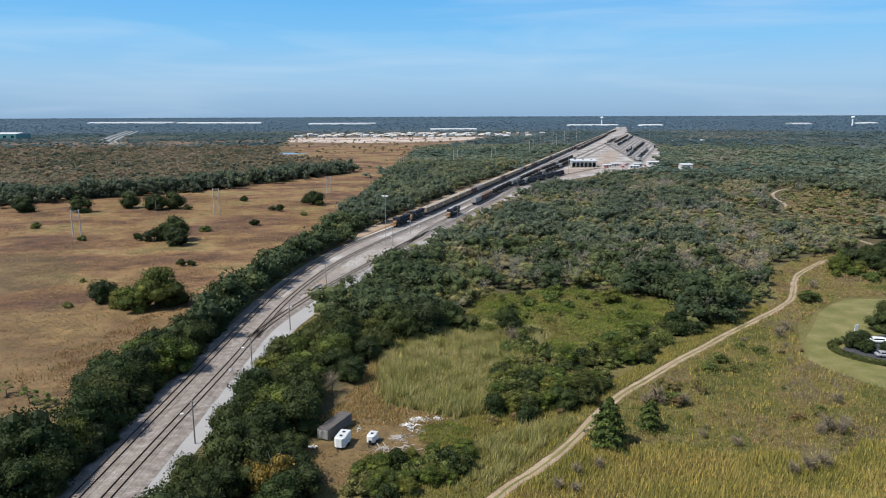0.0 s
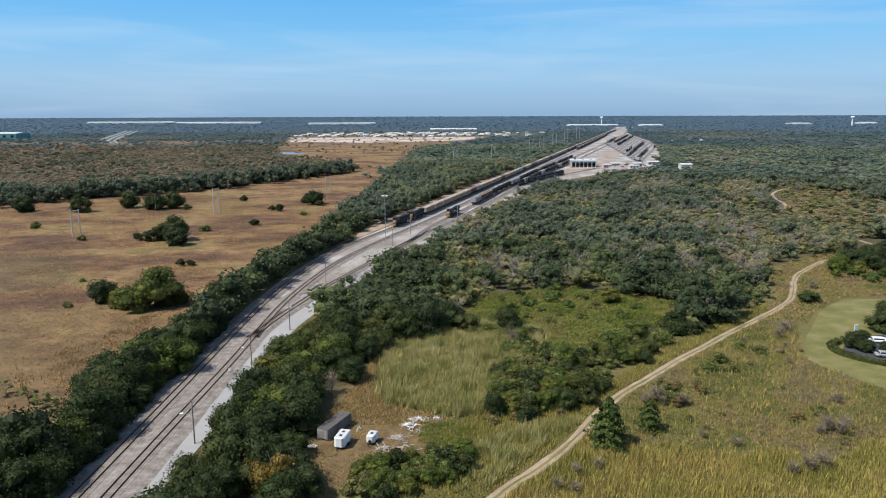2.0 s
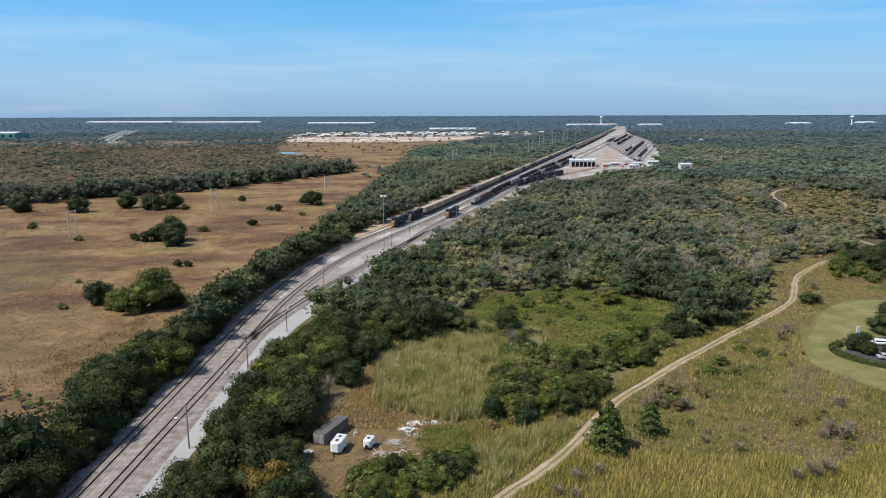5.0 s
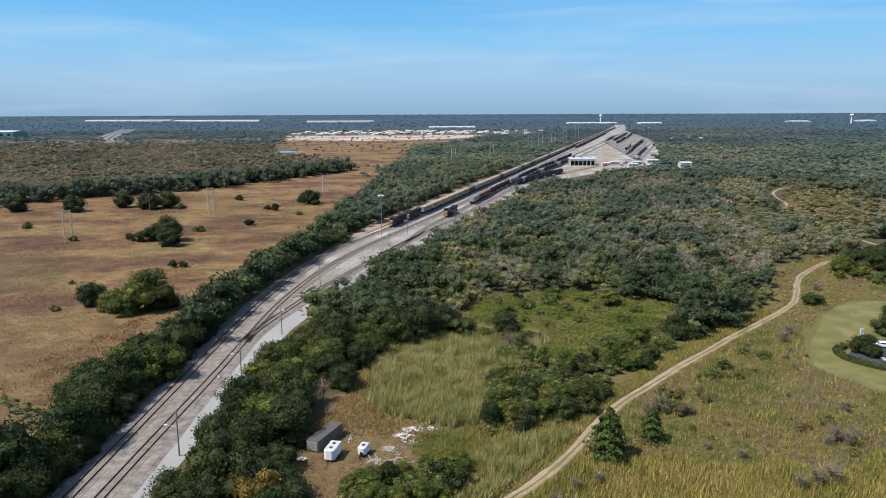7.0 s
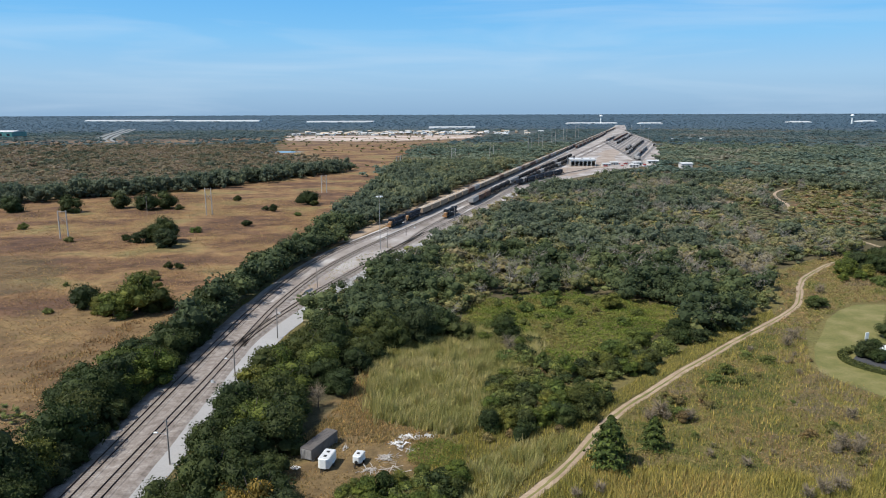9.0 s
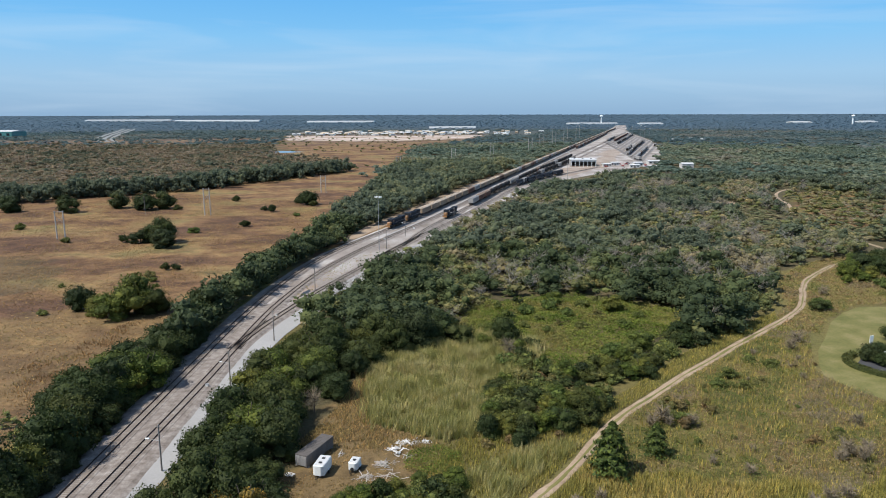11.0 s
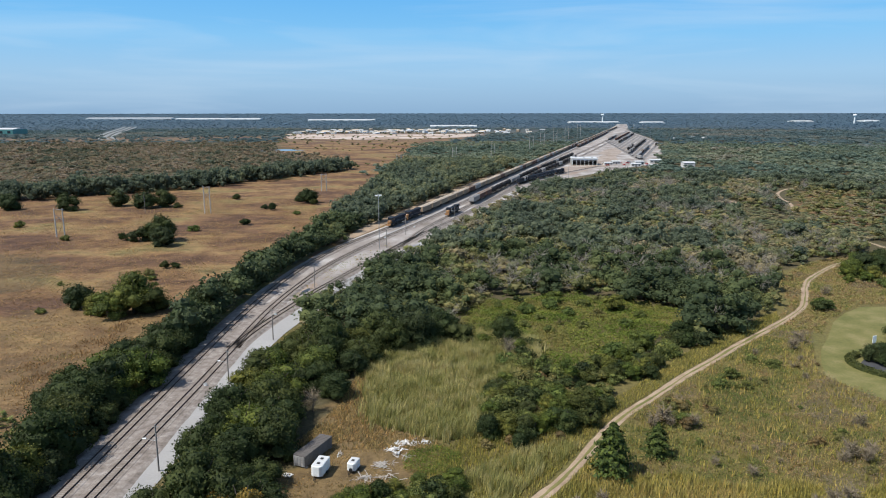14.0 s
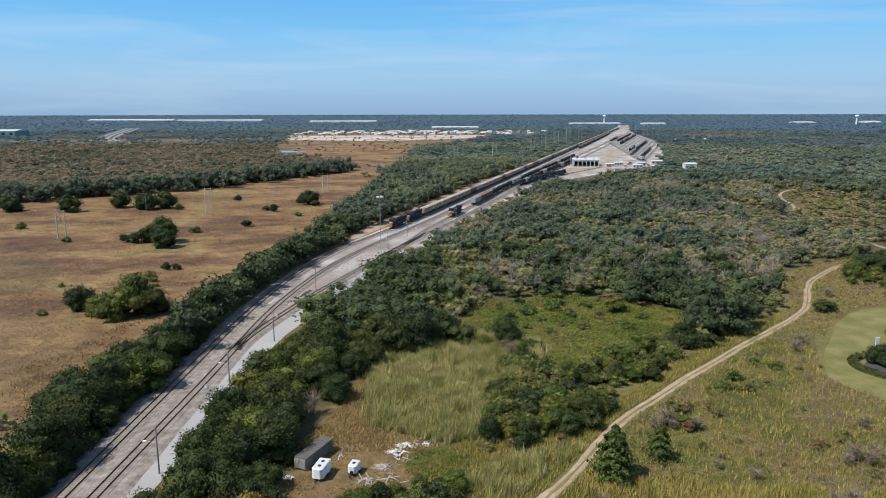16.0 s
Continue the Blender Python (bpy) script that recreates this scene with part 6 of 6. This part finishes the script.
M_RED = plain("red_car_paint", (0.35, 0.03, 0.025), 0.3)
M_SILVER = plain("silver_car_paint", (0.45, 0.46, 0.48), 0.3, 0.4)
for x, y, m, lab in ((111.5, 167.0, M_WHITE, "white car parked on dark asphalt"), (115.5, 167.4, M_WHITE, "white car parked on dark asphalt"), (119.5, 167.8, M_SILVER, "silver car parked on dark asphalt"), (123.5, 168, M_WHITE, "white car parked on dark asphalt"), (106.8, 156.6, M_SILVER, "silver car parked beside the hedge"), (112.5, 155.0, M_WHITE, "white car parked beside the hedge")):
    parked_car(x, y, 80, m, lab)


def parking_details():
    lot = bpy.data.objects["parking_lot"]
    for k in range(9):
        bm = bmesh.new()
        x = 106 + k * 2.9
        box(bm, x - .06, x + .06, 157.6 - k * .7, 162.4 - k * .7, .104, .112)
        bmesh.ops.rotate(bm, verts=bm.verts, cent=(x, 160 - k * .7, 0), matrix=Matrix.Rotation(radians(-14), 3, "Z"))
        part("bay_line", bm, M_WHITE, lot)
    # clipped hedge round the lot
    line = spline([(101.5, 167.2), (98.0, 164.2), (96.9, 160.6), (98.0, 156.6), (102.6, 151.5), (110, 148.2), (122, 144.4), (140, 139)], .5)
    r = np.random.default_rng(51)
    n = sides(line)
    k = r.integers(0, len(line), 5200)
    o = r.uniform(-.8, .8, 5200)
    top = r.random(5200) < .6
    z = np.where(top, 1.05 + r.normal(0, .06, 5200), r.uniform(.1, 1.05, 5200))
    o = np.where(top, o, np.sign(o) * .8)
    p = np.stack([line[k, 0] + n[k, 0] * o, line[k, 1] + n[k, 1] * o, z], 1) + r.normal(0, .1, (5200, 3))
    u, v = r.normal(0, .13, (5200, 3)), r.normal(0, .13, (5200, 3))
    V = np.stack([p + u, p - u * .6 + v, p - u * .5 - v], 1).reshape(-1, 3)
    e = new("hedge")
    tagged(e, "clipped green hedge round the car park", "hedge")
    mesh_part("foliage", np_mesh("foliage", V, np.arange(len(V)).reshape(-1, 3), M_HEDGE), e)
    mesh_part("core", ribbon("core", line, [(-.7, 0), (-.7, .95), (.7, .95), (.7, 0)], M_HEDGE), e)
    rr = random.Random(13)
    for x, y, s in ((103, 163.5, .55), (105.5, 165.5, .6), (104.5, 160.5, .5), (108, 158, .45), (118.5, 177, .8), (123, 178, .8), (128, 180, .9), (126, 186, .8), (131, 172, .7), (134, 178, .9)):
        plant("oak", x, y, s, rr.uniform(0, 360), rr)
    e = new("sign_board")
    e.matrix_basis = pose(110.8, 175.4, 0, 0, 0, 15)
    bm = bmesh.new()
    part("panel", box(bm, -.55, .55, -.08, .08, .5, 2.3, .02), M_WHITE, e)
    bm = bmesh.new()
    part("post", box(bm, -.4, .4, -.05, .05, -.1, .5), M_GALV, e)
    tagged(e, "plain white upright sign board beside the car park", "sign")


M_HEDGE = foliage("hedge_leaves", [(0.07, 0.085, 0.025), (0.08, 0.09, 0.03)])
parking_details()


# ---------------------------------------------------------------- yard buildings
def engine_shed(x, y, turn):
    e = new("engine_shed")
    e.matrix_basis = pose(x, y, 0.06, 0, 0, turn)
    W, D, H = 27.0, 26.0, 6.7
    bm = bmesh.new()
    box(bm, -W / 2 - .6, W / 2 + .6, -.8, D + .6, H, H + .8, .1)
    part("roof", bm, M_TIN, e)
    bm = bmesh.new()
    box(bm, -W / 2, W / 2, -.3, 0, H - 1.3, H - .004)
    part("fascia", bm, M_WHITE, e)
    for k in range(7):
        bm = bmesh.new()
        xx = -W / 2 + .4 + k * (W - .8) / 6
        part("column", box(bm, xx - .25, xx + .25, -.25, .3, 0, H - 1.3), M_WHITE, e)
    # dark panel colour on the back wall stands in for shade inside the bays
    bm = bmesh.new()
    part("back_wall", box(bm, -W / 2, W / 2, D - .3, D, 0, H), M_GREYBOX, e)
    for s in (-1, 1):
        bm = bmesh.new()
        part("side_wall", box(bm, s * W / 2 - .15, s * W / 2 + .15, .5, D - .3, 0, H), M_GREYPALE, e)
    for k in range(3):
        bm = bmesh.new()
        part("roof_vent", box(bm, -9 + k * 9 - 1, -9 + k * 9 + 1, D * .5 - 1, D * .5 + 1, H + .8, H + 1.6, .1), M_GALV, e)
    return tagged(e, "white open-fronted engine shed with dark bays", "shed")


def low_building(x, y, w, d, h, turn, wall, roof, label, windows=3, group=""):
    e = new("building")
    e.matrix_basis = pose(x, y, float(terrain(x, y)), 0, 0, turn)
    bm = bmesh.new()
    part("wall", box(bm, -w / 2, w / 2, -d / 2, d / 2, -.3, h), wall, e)
    bm = bmesh.new()
    o = .3
    v = [bm.verts.new(c) for c in ((-w / 2 - o, -d / 2 - o, h), (w / 2 + o, -d / 2 - o, h), (w / 2 + o, d / 2 + o, h), (-w / 2 - o, d / 2 + o, h), (-w / 2 - o, 0, h + min(d, 20) * .16), (w / 2 + o, 0, h + min(d, 20) * .16))]
    for f in ((0, 1, 5, 4), (2, 3, 4, 5), (0, 4, 3), (1, 2, 5), (0, 3, 2, 1)):
        bm.faces.new([v[i] for i in f])
    part("roof", bm, roof, e)
    for k in range(windows):
        xx = -w / 2 + (k + .5) * w / windows
        bm = bmesh.new()
        part("window", box(bm, xx - w / windows * .2, xx + w / windows * .2, -d / 2 - .05, -d / 2 + .02, h * .35, h * .75), M_GLASS, e)
    bm = bmesh.new()
    part("door", box(bm, -w * .03 - .5, w * .03 + .5, -d / 2 - .06, -d / 2 + .02, 0, min(2.2, h * .7)), M_GREYBOX, e)
    return tagged(e, label, "building", group)


engine_shed(156, 757, -6)
for x, y, w, d, h, t in ((181, 756, 9, 5, 3.0, 5), (193, 772, 9, 6, 3.2, 10), (206, 738, 10, 5, 3.2, 0), (214, 756, 10, 6, 4.2, 12), (243, 792, 14, 7, 3.4, 4), (256.5, 724, 12, 8, 5.2, 3), (222, 728, 8, 4, 3.0, 0)):
    low_building(x, y, w, d, h, t, M_PALE, M_TIN, "low pale yard building with a metal roof", 0 if x > 250 else 3, "yard buildings")
rr_ = random.Random(41)
for k in range(22):
    x, y = rr_.uniform(178, 232), rr_.uniform(742, 800)
    if abs(x - 160) < 18:
        continue
    c = parked_car(x, y, rr_.choice((10, 100)), rr_.choice((M_WHITE, M_SILVER, M_LOCO, M_RED)), "vehicle parked among the yard buildings")
    c["group"] = "yard vehicles"
for x, y in ((519, 1440), (548, 1452), (470, 1400)):
    low_building(x, y, rr_.uniform(7, 11), 7, rr_.uniform(3, 4.5), rr_.uniform(-20, 20), M_WHITE, M_TIN, "small white building among distant trees", 3, "distant buildings")


# ---------------------------------------------------------------- far distance
def far_sites():
    rr = random.Random(17)
    # estate of new houses beyond the bare land
    n = 0
    while n < 120:
        x, y = rr.uniform(-400, 330), rr.uniform(1800, 2130)
        if x > 0.30 * y - 300 or (x > 120 and rr.random() < .5):
            continue
        low_building(x, y, rr.uniform(8, 16), 9, rr.uniform(2.6, 4.6), rr.uniform(-40, 40), M_WHITE if rr.random() < .6 else M_TAN, M_TIN if rr.random() < .45 else M_TANROOF, "pale house of a new estate in the distance", 2, "houses of the estate")
        n += 1
    for x, y, w, h in ((-1470, 3290, 400, 15), (-1060, 3310, 400, 16), (-470, 3260, 310, 13), (40, 2560, 170, 9), (640, 2960, 210, 9), (870, 2900, 90, 10), (1480, 2880, 80, 9), (-1090, 1720, 95, 15), (1740, 2850, 60, 10)):
        teal = h == 15 and w == 95
        low_building(x, y, w, 60, h * (1 if teal else .32), 0, M_TEAL if teal else M_WHITE, M_TIN, "long glassy green building in the distance" if teal else "long white warehouse on the horizon", 5 if teal else 0, "distant warehouses")
    for x, y in ((697, 3037), (1590, 2690)):
        e = new("water_tower")
        e.matrix_basis = pose(x, y, float(terrain(x, y)))
        bm = bmesh.new()
        part("stem", tube(bm, (0, 0, -1), (0, 0, 28), 3.0, 2.2, 12), M_WHITE, e)
        bm = bmesh.new()
        bmesh.ops.create_uvsphere(bm, u_segments=16, v_segments=10, radius=6.5)
        bmesh.ops.transform(bm, matrix=Matrix.Translation((0, 0, 31)) @ Matrix.Diagonal((1.1, 1.1, .75, 1)), verts=bm.verts)
        part("tank", bm, M_WHITE, e)
        tagged(e, "white water tower on the horizon", "water tower", "water towers")
    # highway and bare land
    for o in (-17, 0, 17):
        line = spline([(-690 + o, 1440), (-775 + o, 1600), (-930 + o, 1980), (-1110 + o * 1.2, 2480)], 30)
        tagged(mesh_part("highway", ribbon("highway", line, [(-4.5, .5), (0, .6), (4.5, .5)], M_HIGHWAY)), "pale concrete highway carriageway in the distance", "road", kind="structure")
    flat_patch("bare_land", [(-330, 1500), (-180, 1440), (-60, 1480), (50, 1560), (110, 1790), (-120, 1790), (-400, 1790), (-360, 1600)], .08, M_SAND, "bare sandy building land in the distance", "bare land")
    flat_patch("bare_land", [(120, 640), (150, 700), (190, 760), (205, 800), (232, 930), (215, 930), (180, 830), (150, 770), (128, 730), (104, 640)], .075, M_YARDEARTH, "brown bare earth between the yard tracks", "bare land")
    flat_patch("bare_land", [(225, 900), (262, 1010), (320, 1150), (300, 1160), (250, 1060), (215, 960)], .085, M_YARDEARTH, "brown bare earth inside the yard", "bare land")
    flat_patch("pond", [(-305, 1030), (-235, 1024), (-205, 1050), (-235, 1078), (-300, 1082), (-325, 1060)], .1, M_WATER, "still blue-grey pond beyond the scrub", "pond")
    flat_patch("bare_land", [(-46, 312), (-37.5, 362), (-24, 406), (10, 526), (68, 708), (76, 710), (20, 530), (-14, 410), (-27, 366), (-41, 318)], .09, M_DIRT, "strip of tan bare earth beside the track", "bare land")
    flat_patch("bare_land", [(171, 411), (178, 425), (187, 456), (194, 458), (190, 440), (182, 420)], .09, M_DIRT, "patch of pale bare earth in the wood", "bare land")


M_PUDDLE = plain("muddy_water", (0.035, 0.035, 0.035), 0.35)


def yard_clutter():
    flat_patch("mud", [(-46.2, 219), (-45.2, 231), (-42.2, 240), (-40.6, 236), (-41.4, 226), (-43.6, 217)], .085, M_YARDEARTH, "brown mud round a puddle in the yard", "mud")
    flat_patch("puddle", [(-44.4, 223), (-44.2, 228), (-42.6, 232), (-41.9, 229), (-42.6, 224.5), (-43.6, 222)], .095, M_PUDDLE, "dark shallow puddle in the yard gravel", "puddle")
    for x, y, t in ((-49.0, 148.5, 0), (-46.4, 200, -10), (-25.0, 322, -18), (-12.6, 352, -18)):
        e = new("switch_box")
        e.matrix_basis = pose(x, y, .2, 0, 0, t)
        bm = bmesh.new()
        part("cabinet", box(bm, -.32, .32, -.22, .22, .1, .7, .03), M_WHITE, e)
        bm = bmesh.new()
        part("base", box(bm, -.38, .38, -.28, .28, -.15, .1, .02), M_GREYPALE, e)
        bm = bmesh.new()
        part("lid", box(bm, -.35, .35, -.25, .25, .7, .75, .02), M_GALV, e)
        tagged(e, "small white trackside equipment box on a base", "equipment box", "trackside boxes")


M_YARDEARTH = surface("yard_earth", [(0.35, (0.20, 0.15, 0.115)), (0.5, (0.27, 0.22, 0.18)), (0.65, (0.34, 0.30, 0.265))], fine=1.0, coarse=0.06, weight=0.5)
M_TEAL = plain("teal_glass_wall", (0.10, 0.26, 0.25), 0.2)
far_sites()
yard_clutter()


# ---------------------------------------------------------------- motion
def motions():
    rows = []
    for t, y in ((0, 392.0), (4, 392.1), (9, 392.4), (11, 393.2), (12.5, 394.6), (14, 396.2), (16, 398.4)):
        x, h = on_line(L_LEAD, y)
        rows.append((t, pose(x, y, RAIL_TOP, 0, 0, h)))
    walk(switcher, rows)


motions()
